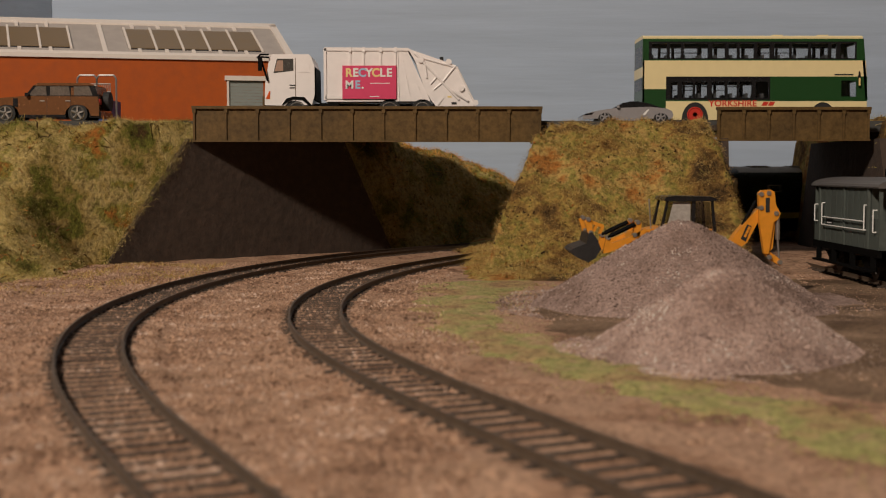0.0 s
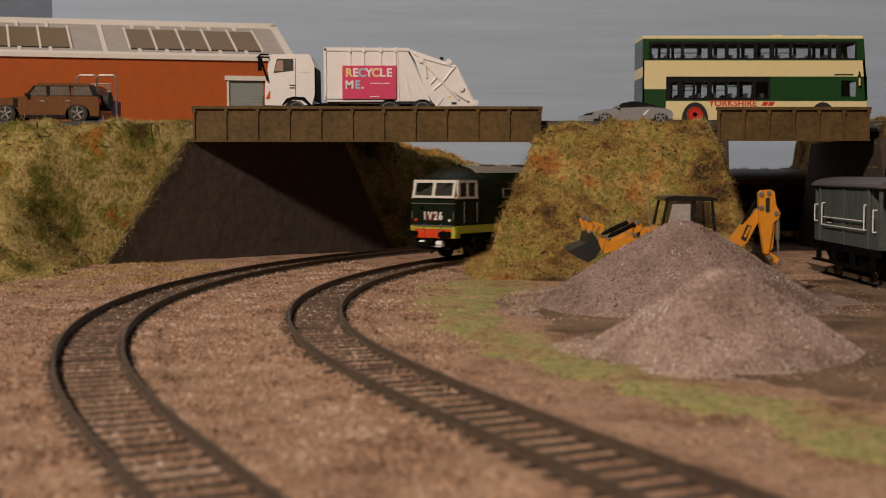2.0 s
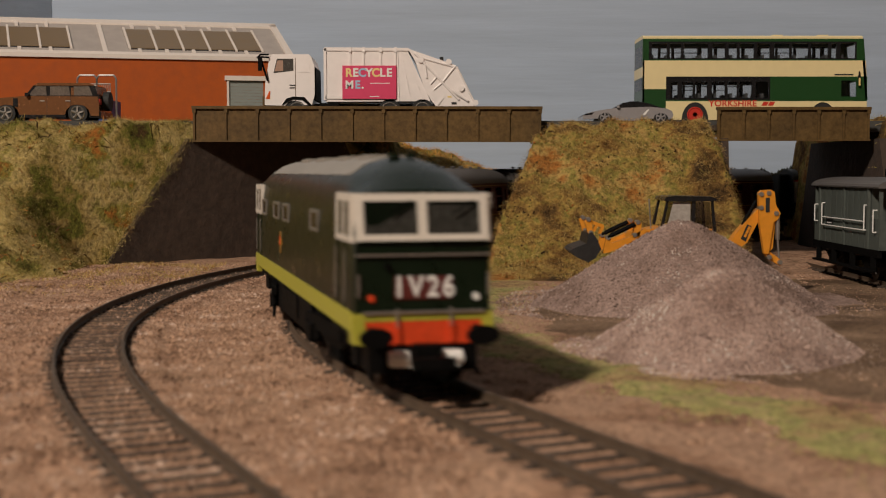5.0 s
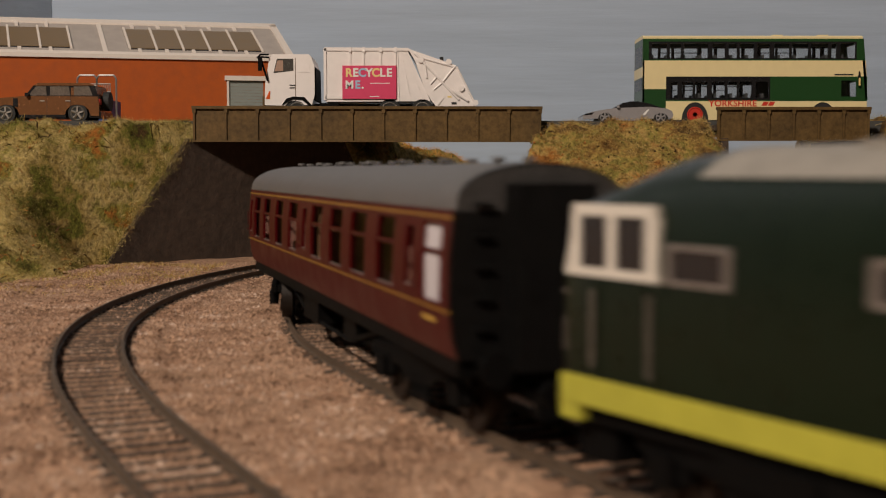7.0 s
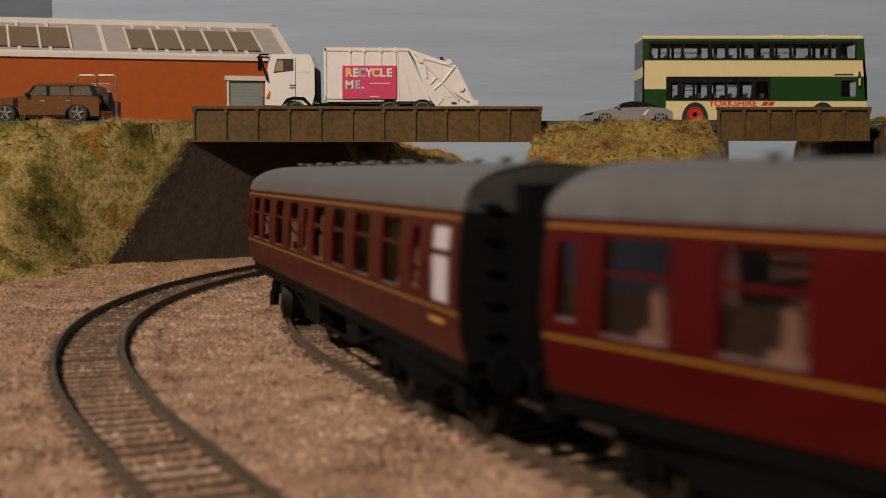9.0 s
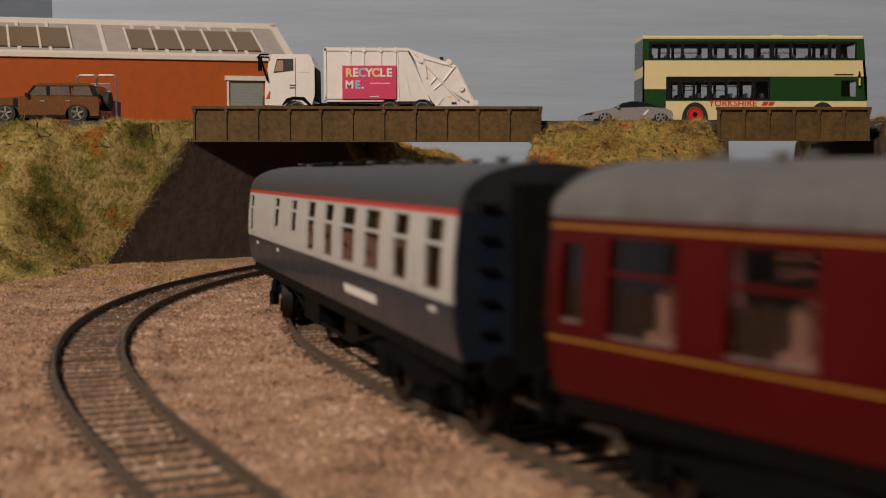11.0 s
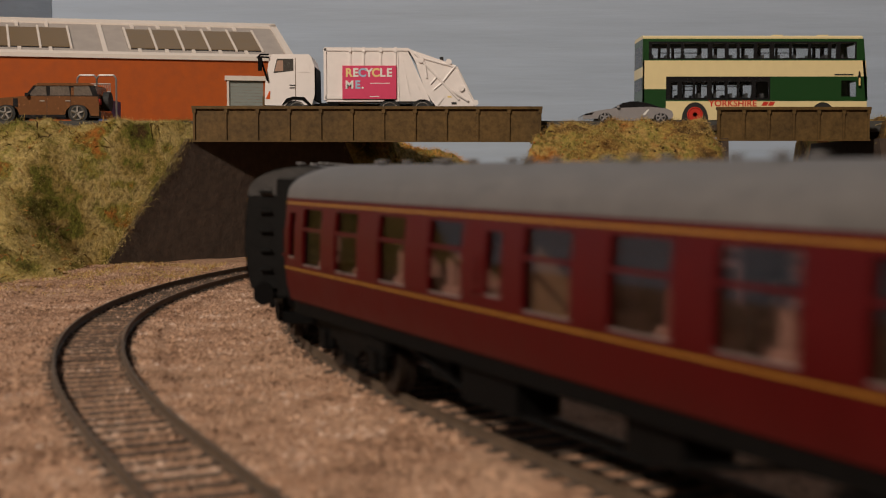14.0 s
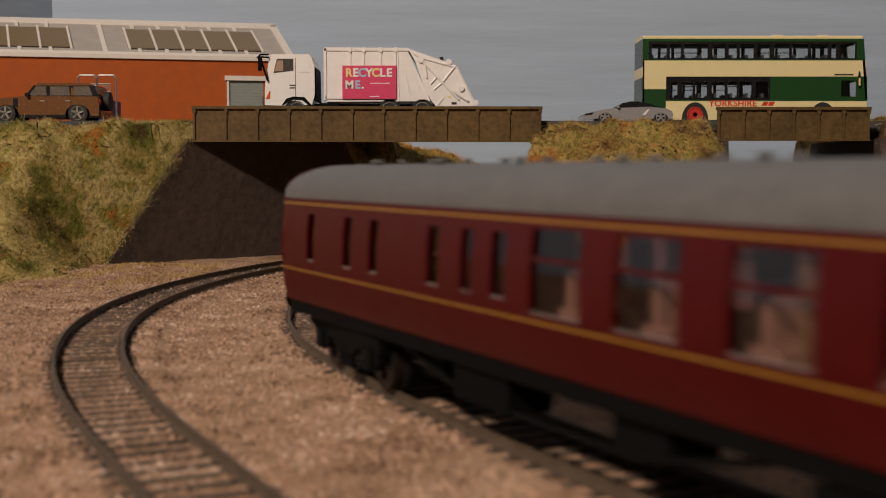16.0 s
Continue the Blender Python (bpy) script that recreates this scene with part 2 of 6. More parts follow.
def ground_z(x, y):
    yard = smooth01((x - 70) / 60) * smooth01((y - 400) / 110) * smooth01((720 - y) / 60)
    z = -3.15 + 0.40 * wavy(x, y, 30) + 0.25 * wavy(x, y, 9, 2) - 5.6 * yard
    near = np.minimum(line_gap(TRACK_A, x, y, -100, 900), line_gap(TRACK_B, x, y, -100, 900))
    return np.where(near < 9, -2.42 + 0.06 * wavy(x, y, 4), np.where(near < 17, -2.3 + 0.25 * wavy(x, y, 7), z))


def steps(*spans):
    out = []
    for a, b, d in spans:
        out += list(np.arange(a, b, d))
    return np.array(out + [spans[-1][1]])


def sheet(name, xs, ys, fn, mat, keep=None):
    gx, gy = np.meshgrid(xs, ys)
    gz = fn(gx, gy)
    n, m = gx.shape
    verts = np.stack([gx.ravel(), gy.ravel(), gz.ravel()], 1)
    idx = np.arange(n * m).reshape(n, m)
    faces = np.stack([idx[:-1, :-1].ravel(), idx[:-1, 1:].ravel(), idx[1:, 1:].ravel(), idx[1:, :-1].ravel()], 1)
    if keep is not None:
        ok = keep(verts[:, 0], verts[:, 1], verts[:, 2])
        faces = faces[ok[faces].any(axis=1)]
        used = np.unique(faces)
        remap = -np.ones(len(verts), int)
        remap[used] = np.arange(len(used))
        verts, faces = verts[used], remap[faces]
    return arrays(name, verts, faces, mat, smooth=True)


ground = sheet("ground", steps((-2200, -240, 98), (-240, 340, 2.5), (340, 2200, 93)), steps((-2200, 60, 120), (60, 900, 3), (900, 2200, 100)), ground_z, M_BALLAST)
tagged(ground, "fine brown ballast and earth of the model layout", "ground", kind="structure")

# the abutment walls stand along the tracks; the left one runs from (-158, 640) in the direction (124, 108)
WALL_DIR = math.atan2(108, 124)
WALL_AT = (-158.0, 640.0)


def wall_side(x, y):
    """Signed distance to the line of the first abutment, positive on the bank's side, and the way along it."""
    c, s = math.cos(WALL_DIR), math.sin(WALL_DIR)
    dx, dy = x - WALL_AT[0], y - WALL_AT[1]
    return -s * dx + c * dy, c * dx + s * dy


def left_bank_z(x, y):
    toe = np.interp(x, [-500, -260, -200, -180, -160, -150, -140, -120], [505, 512, 540, 580, 614, 628, 638, 655])
    top = np.interp(x, [-500, -260, -200, -180, -160, -140, -120], [640, 636, 636, 637, 642, 660, 677])
    front = smooth01((y - toe) / (top - toe) * 0.92 + 0.02) * (71.0 + 3.0 * smooth01((x + 195) / 25))
    front = np.maximum(front, (8.0 * smooth01((y - toe + 58) / 75) + 1.6 * wavy(x, y, 9, 4) * smooth01((y - toe + 50) / 30)) * smooth01((-158 - x) / 25) * smooth01((line_gap(TRACK_A, x, y, 0, 900) - 17) / 22))
    side, along = wall_side(x, y)
    # behind the bridge, outside the curve, the bank falls beside the outer track
    gap = line_gap(TRACK_A, x, y, 480, 1750, True) - 27
    left_of = np.where(y > 700, gap, side)
    crest = np.interp(x, [-70, -35, 0, 35, 65, 110, 200, 400], [72, 66, 57, 45, 33, 24, 10, 6])
    rear = smooth01(gap / 28) * crest
    z = np.where(along > 110, np.minimum(front, rear), front)
    z = np.where(y > 790, np.minimum(np.maximum(rear, 0), 74), z)
    rough = smooth01(z / 12) * (1 - 0.75 * smooth01((y - 655) / 10) * (x < -90))
    z = z + rough * (4.6 * wavy(x, y, 24) + 2.8 * wavy(x, y, 9, 3) + 0.7 * wavy(x, y, 3.2, 5))
    # the bank dies away towards the abutment and stands only behind it
    held = smooth01((along + 78) / 60) * (along < 170)
    z = z + (-9 - z) * held * (1 - smooth01((side - 1.5) / 8))
    z = np.where((gap < 0) & (along > 100), -9, z)
    return z - 4.0


left_bank = sheet("embankment", np.arange(-480, 420, 3.0), np.arange(462, 1004, 3.0), left_bank_z, M_TURF_LIGHT, lambda x, y, z: z > ground_z(x, y) + 0.1)
tagged(left_bank, "grassy model embankment carrying the road, matted straw and green", "embankment", "embankments", "structure")


def mid_bank_z(x, y):
    # a mound between the two bridges, steep at the walls under the girders
    wl = np.interp(y, [560, 600, 655, 740, 800], [22, 30, 51, 86, 116])
    wr = np.interp(y, [560, 600, 650, 740, 800], [135, 142, 147, 160, 170])
    lft = smooth01((x - wl + 5) / 14)
    rgt = smooth01((wr + 9 - x) / 18)
    front = smooth01((y - 556) / 100) ** 0.85
    back = smooth01((790 - y) / 50)
    z = 72 * np.minimum(np.minimum(lft ** 0.7, rgt ** 0.6), np.minimum(front, back))
    rough = smooth01(z / 12) * (1 - 0.7 * smooth01((y - 668) / 10))
    z = z + rough * (2.6 * wavy(x, y, 15, 8) + 2.0 * wavy(x, y, 7, 4) + 0.8 * wavy(x, y, 3.2, 6))
    apron = 5.0 * smooth01((y - 520) / 50) * smooth01((x - 5) / 25) * smooth01((100 - x) / 40)
    z = np.maximum(z, apron + 0.6 * wavy(x, y, 6, 1))
    base, h = ground_z(x, y) - 0.6, z / 72
    return base * (1 - h) + 69.2 * h


mid_bank = sheet("embankment", np.arange(4, 190, 2.5), np.arange(520, 800, 2.5), mid_bank_z, M_TURF, lambda x, y, z: z > ground_z(x, y) + 0.15)
tagged(mid_bank, "steep grassy mound between the two road bridges", "embankment", "embankments", "structure")


def right_bank_z(x, y):
    wl = np.interp(y, [560, 600, 640, 655, 800], [266, 262, 250, 230, 240])
    z = 82 * np.minimum(smooth01((x - wl + 4) / 12) ** 0.7, smooth01((y - 560) / 90))
    rough = smooth01(z / 12)
    return z + rough * (2.2 * wavy(x, y, 15, 2) + 1.4 * wavy(x, y, 7, 9)) - 9


right_bank = sheet("embankment", np.arange(212, 520, 3.0), np.arange(555, 860, 3.0), right_bank_z, M_TURF, lambda x, y, z: z > -8.9)
tagged(right_bank, "grassy embankment behind the second bridge", "embankment", "embankments", "structure")


# ---- roads, bridges, abutments ----
def slab_between(name, a, b, c, d, z0, z1, mat, label, category):
    bm = B()
    prism(bm, [a, b, c, d], z0, z1, "z")
    ob = part(name, bm, mat, None, "", 0.4)
    return tagged(ob, label, category, kind="structure")


ROAD_Z = 72.0
bm = B()
box(bm, -520, 560, 672, 772, ROAD_Z - 6, ROAD_Z)
tagged(part("road", bm, M_TARMAC), "narrow model road across both bridges", "road", kind="structure")


def abutment(name, front, rear, top_front, top_rear, thick, z_low, z_top):
    """A rendered wall whose top is shorter than its foot, as the bank slopes away at both ends."""
    d = Vector((rear[0] - front[0], rear[1] - front[1], 0))
    n = Vector((-d.y, d.x, 0)).normalized() * thick
    bm = B()
    pts = [(front[0], front[1], z_low), (rear[0], rear[1], z_low), (top_rear[0], top_rear[1], z_top), (top_front[0], top_front[1], z_top)]
    lo = [bm.verts.new(p) for p in pts]
    hi = [bm.verts.new(Vector(p) + n) for p in pts]
    bm.faces.new(lo)
    bm.faces.new(hi[::-1])
    for i in range(4):
        bm.faces.new((lo[i], hi[i], hi[(i + 1) % 4], lo[(i + 1) % 4]))
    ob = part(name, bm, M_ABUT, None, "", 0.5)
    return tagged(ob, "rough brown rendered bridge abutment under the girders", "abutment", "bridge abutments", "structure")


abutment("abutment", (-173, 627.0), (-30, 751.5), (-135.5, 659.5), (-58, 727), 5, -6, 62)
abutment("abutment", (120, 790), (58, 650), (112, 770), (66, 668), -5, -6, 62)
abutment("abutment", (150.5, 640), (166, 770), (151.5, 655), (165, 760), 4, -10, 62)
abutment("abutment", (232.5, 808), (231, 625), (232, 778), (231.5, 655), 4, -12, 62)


def girder_bridge(m, length, label, ribs, height=18.8):
    """Plate girder bridge: two stiffened side girders with a flange above and below, and a deck between them."""
    ob = thing("girder_bridge", m, label, "bridge", "road bridges")
    for y0 in (0.0, 112.0):
        bm = B()
        low = 0.0 if y0 == 0 else 5.0
        box(bm, 0, length, y0 + 0.9, y0 + 2.0, low + 0.3, height - 1.3)
        part("web", bm, M_GIRDER, ob)
        bm = B()
        box(bm, -0.4, length + 0.4, y0 - 0.6, y0 + 3.2, height - 1.5, height)
        part("top_flange", bm, M_GIRDER, ob, "", 0.25)
        bm = B()
        box(bm, -0.2, length + 0.2, y0 - 0.2, y0 + 3.0, low - 0.3, low + 0.5)
        part("bottom_flange", bm, M_GIRDER, ob, "", 0.2)
        for i in range(ribs + 1):
            x = 0.3 + (length - 1.5) * i / ribs
            bm = B()
            box(bm, x, x + 0.9, y0 - 0.1, y0 + 0.95, low + 0.5, height - 1.5)
            box(bm, x - 0.5, x + 1.4, y0 - 0.35, y0 + 0.95, height - 3.6, height - 1.45)
            part("stiffener", bm, M_GIRDER, ob, "", 0.15)
    bm = B()
    box(bm, 0.6, length - 0.6, 3.0, 112.0, 5.4, 8.6)
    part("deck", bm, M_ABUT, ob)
    return ob


girder_bridge(at(-133.8, 660, 60.6, 1.6), 187, "brown weathered plate girder road bridge over two tracks", 11)
girder_bridge(at(145.6, 655, 61.0, 0), 81, "short brown plate girder bridge beside the mound", 6, 17.6)

bm = B()
box(bm, -2200, 2200, 1010, 1030, -60, 1600)
tagged(part("backdrop", bm, M_BACKDROP), "hand-painted plain grey-blue sky backboard with brush strokes", "backdrop", kind="structure")
bm = B()
prism(bm, [(-318, 1009.5), (-436, 815), (-2199, 700), (-2199, 720), (-450, 828), (-334, 1009.5)], -60, 1600, "z")
tagged(part("backdrop", bm, M_BACKDROP), "plain grey-blue sky backboard returning towards the layout's edge", "backdrop", kind="structure")
for nm, b6 in (("wall_west", (-2220, -2200, -2220, 1010, -60, 1600)), ("wall_east", (2200, 2220, -2220, 1010, -60, 1600)), ("wall_south", (-2200, 2200, -2220, -2200, -60, 1600))):
    bm = B()
    box(bm, *b6)
    tagged(part(nm, bm, M_PLASTER), "plain cream room wall", "wall", kind="structure")
bm = B()
box(bm, -2220, 2220, -2220, 1030, 1600, 1620)
tagged(part("ceiling", bm, M_PLASTER), "plain cream ceiling", "ceiling", kind="structure")


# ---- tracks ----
def lit_top(me):
    """Light on the upper faces is put into a paler colour; the sides stay dark."""
    me.materials.append(M_SLEEPER_LIT)
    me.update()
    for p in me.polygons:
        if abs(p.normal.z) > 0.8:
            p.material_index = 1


def track(line, lo, hi, near_lo, near_hi, label, dz=0.0, shift=0.0):
    ob = thing("track", Matrix(), label, "railway track", "railway tracks", "structure")
    s = np.arange(lo, hi + 1, 4.0)
    profile = [(-0.52, -2.05), (0.52, -2.05), (0.52, -1.85), (0.14, -1.7), (0.14, -0.55), (0.28, -0.4), (0.28, 0.0), (-0.28, 0.0), (-0.28, -0.4), (-0.14, -0.55), (-0.14, -1.7), (-0.52, -1.85)]
    n = len(profile)
    for side in (8.25 + shift, -8.25 + shift):
        rows = []
        for off, z in profile:
            x, y, _ = on_line(line, s, side + off)
            rows.append(np.stack([x, y, np.full_like(x, z + dz)], 1))
        v = np.stack(rows, 1).reshape(-1, 3)
        i = np.arange(len(s) - 1)[:, None] * n
        j = np.arange(n)[None, :]
        k = (j + 1) % n
        f = np.stack([(i + j).ravel(), (i + k).ravel(), (i + n + k).ravel(), (i + n + j).ravel()], 1)
        arrays("rail", v, f, M_RAIL, ob)
    bm = B()
    box(bm, -0.95, 0.95, -11.2, 11.2, -4.2, -2.0)
    for q in (-8.25, 8.25):
        box(bm, -0.7, 0.7, q - 1.45, q - 0.7, -2.1, -1.6)
        box(bm, -0.7, 0.7, q + 0.7, q + 1.45, -2.1, -1.6)
    first = part("sleeper", bm, M_SLEEPER, ob)
    lit_top(first.data)
    rest_v, rest_f = [], []
    base = np.array([v.co[:] for v in first.data.vertices]) / MM
    polys = [list(p.vertices) for p in first.data.polygons]
    count = 0
    for q in np.arange(lo + 4, hi - 4, 6.3):
        x, y, h = on_line(line, q, shift + random.uniform(-0.5, 0.5))
        h += random.uniform(-0.02, 0.02)
        z = dz + random.uniform(-0.1, 0.06)
        if near_lo <= q <= near_hi and count < 298:
            o = first if count == 0 else new("sleeper", first.data)
            o.parent = ob
            o.matrix_basis = at(x, y, z, math.degrees(h))
            count += 1
        else:
            c, sn = math.cos(h), math.sin(h)
            k0 = sum(len(a) for a in rest_v)
            rest_v.append(np.stack([x + c * base[:, 0] - sn * base[:, 1], y + sn * base[:, 0] + c * base[:, 1], base[:, 2] + z], 1))
            rest_f += [[i + k0 for i in p] for p in polys]
    if rest_v:
        far = tagged(arrays("far_sleepers", np.concatenate(rest_v), rest_f, M_SLEEPER, ob), kind="stuff")
        lit_top(far.data)
    return ob


track(TRACK_B, -1400, 2400, 60, 850, "curved model track with dark rails and weathered sleepers", 0.0, -0.55)
track(TRACK_A, -500, 1500, 20, 850, "outer curved model track with dark rails, unused", 0.0, 0.55)
SIDING = track_line(211, 650, math.radians(-90), [(-400, 0), (400, 0)], -200, 300)
track(SIDING, -125, 190, -120, 185, "siding in the yard holding the brake van", -6.0)


# ---- the train's way ----
def train_s(t):
    return 899.96 - 132.19 * t + 0.177 * t * t


def vehicle_pose(t, behind, half):
    """Pose of a vehicle whose bogie pivots stand `half` before and behind its middle, and the turn of each bogie on it."""
    s = train_s(t) + behind
    (ax, ay, ah), (bx, by, bh) = on_line(TRACK_B, s - half), on_line(TRACK_B, s + half)
    h = math.atan2(ay - by, ax - bx)
    turn = [math.degrees((q + math.pi - h + math.pi) % (2 * math.pi) - math.pi) for q in (ah, bh)]
    return at((ax + bx) / 2, (ay + by) / 2, 0, math.degrees(h)), turn


TRAIN = []  # (vehicle, distance behind the locomotive's middle, half pivot distance, [bogies], [(wheelset, x, z, radius)])


def text_mesh(words, height, parent, mat, m, name="lettering", label="", depth=0.12, bold=0.0, space=1.0):
    """Flat lettering in the built-in font, laid in its own xy plane, placed by m in the parent's space."""
    cu = bpy.data.curves.new(name, "FONT")
    cu.body, cu.align_x, cu.align_y = words, "CENTER", "CENTER"
    cu.size, cu.extrude, cu.offset, cu.space_character = height * 1.38 * MM, depth * MM, bold * MM, space
    tmp = new("lettering_source", cu)
    me = bpy.data.meshes.new_from_object(tmp)
    bpy.data.objects.remove(tmp)
    me.name = name
    me.materials.clear()
    me.materials.append(mat)
    ob = new(name, me)
    ob.parent = parent
    ob.matrix_basis = m
    if label:
        ob["label"] = label
    return ob


def facing(x, y, z, way):
    """Pose of lettering that faces +x, -x, +y or -y and stands upright."""
    return at(x, y, z, {"+x": 90, "-x": -90, "+y": 180, "-y": 0}[way], 90)


# ---- train materials ----
M_GREEN = material("dark_locomotive_green", (0.0055, 0.0115, 0.005), 0.3, 0, 0.2, (0.008, 0.010, 0.006), 25, spec=0.28)
M_STRIPE = material("lime_yellow_band", (0.45, 0.42, 0.05), 0.4, 0, 0.15, (0.2, 0.18, 0.05), 30)
M_ROOFGREY = material("dusty_grey_roof", (0.12, 0.11, 0.106), 0.5, 0, 0.3, (0.075, 0.07, 0.068), 30)
M_LOCOROOF = material("dusty_locomotive_roof", (0.30, 0.27, 0.235), 0.6, 0, 0.25, (0.2, 0.18, 0.16), 30)
M_DARKROOF = material("black_carriage_roof", (0.035, 0.036, 0.04), 0.5, 0, 0.3, (0.06, 0.055, 0.05), 30)
M_CREAM = material("ivory_window_surround", (0.64, 0.58, 0.51), 0.4, 0, 0.06, (0.6, 0.55, 0.48), 60)
M_REDBEAM = material("red_buffer_beam", (0.72, 0.065, 0.015), 0.4, 0, 0.2, (0.3, 0.04, 0.02), 60)
M_BLACK = material("matt_black_underframe", (0.0032, 0.003, 0.003), 0.65, 0, 0.3, (0.006, 0.005, 0.0045), 50, spec=0.08)
M_GANGWAY = material("black_gangway_bellows", (0.0045, 0.0042, 0.0042), 0.5, 0, 0.3, (0.009, 0.008, 0.0075), 60, spec=0.2)
M_MAROON = material("maroon_carriage_paint", (0.064, 0.0022, 0.003), 0.4, 0, 0.15, (0.046, 0.0018, 0.0025), 18, spec=0.16)
M_LINING = material("straw_lining", (0.29, 0.135, 0.014), 0.45, 0, 0.2, (0.3, 0.13, 0.03), 40)
M_BLUE = material("rail_blue_paint", (0.0045, 0.022, 0.046), 0.35, 0, 0.15, (0.008, 0.02, 0.035), 20, coat=0.1)
# blue for the carriage ends, darkened by the shade painted into it
M_SHADEBLUE = material("shaded_blue_end", (0.006, 0.011, 0.022), 0.45, 0, 0.2, (0.01, 0.01, 0.012), 30, spec=0.3)
M_PEARL = material("pearl_grey_paint", (0.50, 0.485, 0.48), 0.4, 0, 0.1, (0.42, 0.40, 0.38), 20)
M_REDLINE = material("red_cantrail_line", (0.55, 0.03, 0.03), 0.4, 0, 0.1)
M_WHEEL = material("dark_wheel_steel", (0.015, 0.011, 0.009), 0.5, 0.4, 0.3, (0.05, 0.03, 0.02), 40)
M_SEAT = material("buff_seat_moulding", (0.40, 0.25, 0.18), 0.7, 0, 0.2, (0.25, 0.14, 0.09), 50)
M_PARTITION = material("tan_partition", (0.30, 0.20, 0.10), 0.7, 0, 0.2, (0.2, 0.13, 0.07), 50)
M_FROST = material("white_frosted_pane", (0.60, 0.55, 0.58), 0.5, 0, 0.05)
M_STEEL = material("bright_steel", (0.5, 0.47, 0.44), 0.35, 0.8, 0.2, (0.25, 0.2, 0.16), 60)
M_WHITE = material("white_paint", (0.80, 0.78, 0.75), 0.4, 0, 0.06, (0.6, 0.57, 0.52), 50)
M_HEADCODE = material("dark_red_headcode_panel", (0.10, 0.016, 0.012), 0.4, 0, 0.15)
M_GLASS = glass("clear_glazing")
M_COACHGLASS = glass("tinted_coach_glazing", (0.72, 0.64, 0.66), 0.06)
M_PANEGLINT = material("painted_pane_glint", (0.20, 0.15, 0.14), 0.3, 0, 0.1)
M_SMOKE = glass("dim_glazing", (0.55, 0.56, 0.54))
M_YELLOW = material("straw_yellow_transfer", (0.60, 0.36, 0.06), 0.5, 0, 0.1)


def wheelset(parent, r=6.6):
    bm = B()
    for q in (-8.3, 8.3):
        s = 1 if q > 0 else -1
        rod(bm, (0, q - s * 1.6, 0), (0, q + s * 1.0, 0), r, 20)
        rod(bm, (0, q - s * 2.2, 0), (0, q - s * 1.5, 0), r + 0.8, 20)
        for k in range(6):
            a = k * math.pi / 3
            rod(bm, (math.cos(a) * 1.5, q + s * 1.0, math.sin(a) * 1.5), (math.cos(a) * 4.6, q + s * 1.25, math.sin(a) * 4.6), 0.55, 5)
    rod(bm, (0, -8, 0), (0, 8, 0), 1.2, 8)
    return part("wheelset", bm, M_WHEEL, parent, "dark steel wheels on their axle")


def bogie(parent, half_base, label, heavy=False):
    """A bogie with side frames, springs, axle boxes and two wheelsets; returns it and its wheelsets."""
    bm = B()
    L = half_base + 6
    for q in (-12.4, 11.0):
        outline = [(-L, 8.2), (-L, 10.8), (-half_base * 0.45, 11.2), (half_base * 0.45, 11.2), (L, 10.8), (L, 8.2), (half_base * 0.5, 7.4), (half_base * 0.36, 5.6), (-half_base * 0.36, 5.6), (-half_base * 0.5, 7.4)]
        prism(bm, outline, q, q + 1.4, "y")
        for x in (-half_base, half_base):
            box(bm, x - 2.1, x + 2.1, q - 0.7, q + 2.1, 4.3, 8.6)
            for dx in (-3.6, 3.6):
                rod(bm, (x + dx, q + 0.7, 5.4), (x + dx, q + 0.7, 9.2), 0.95, 8)
        for dx in (-3.0, -1.0, 1.0, 3.0):
            rod(bm, (dx, q + 0.7, 3.6), (dx, q + 0.7, 7.6), 0.8, 8)
        box(bm, -4.4, 4.4, q + 0.1, q + 1.3, 2.7, 3.7)
        if heavy:
            box(bm, -8, 8, q - 0.6, q + 0.4, 7.4, 11.0)
            rod(bm, (half_base + 2, q + 0.7, 5), (half_base + 8, q + 0.7, 2.2), 0.5, 6)
    box(bm, -5, 5, -11, 11, 8.6, 11.2)
    for x in (-L + 0.6, L - 1.8):
        box(bm, x, x + 1.2, -11, 11, 8.4, 10.4)
    ob = part("bogie", bm, M_BLACK, parent, label, 0.2)
    return ob, [(wheelset(ob), -half_base, 6.6), (wheelset(ob), half_base, 6.6)]


SIDE_PROFILE = [(14.4, 15.9), (18.0, 17.0), (24.5, 17.7), (31.0, 17.5), (38.4, 16.6)]


def side_y(z, grow=0.0):
    return float(np.interp(z, [a for a, _ in SIDE_PROFILE], [b for _, b in SIDE_PROFILE])) + grow


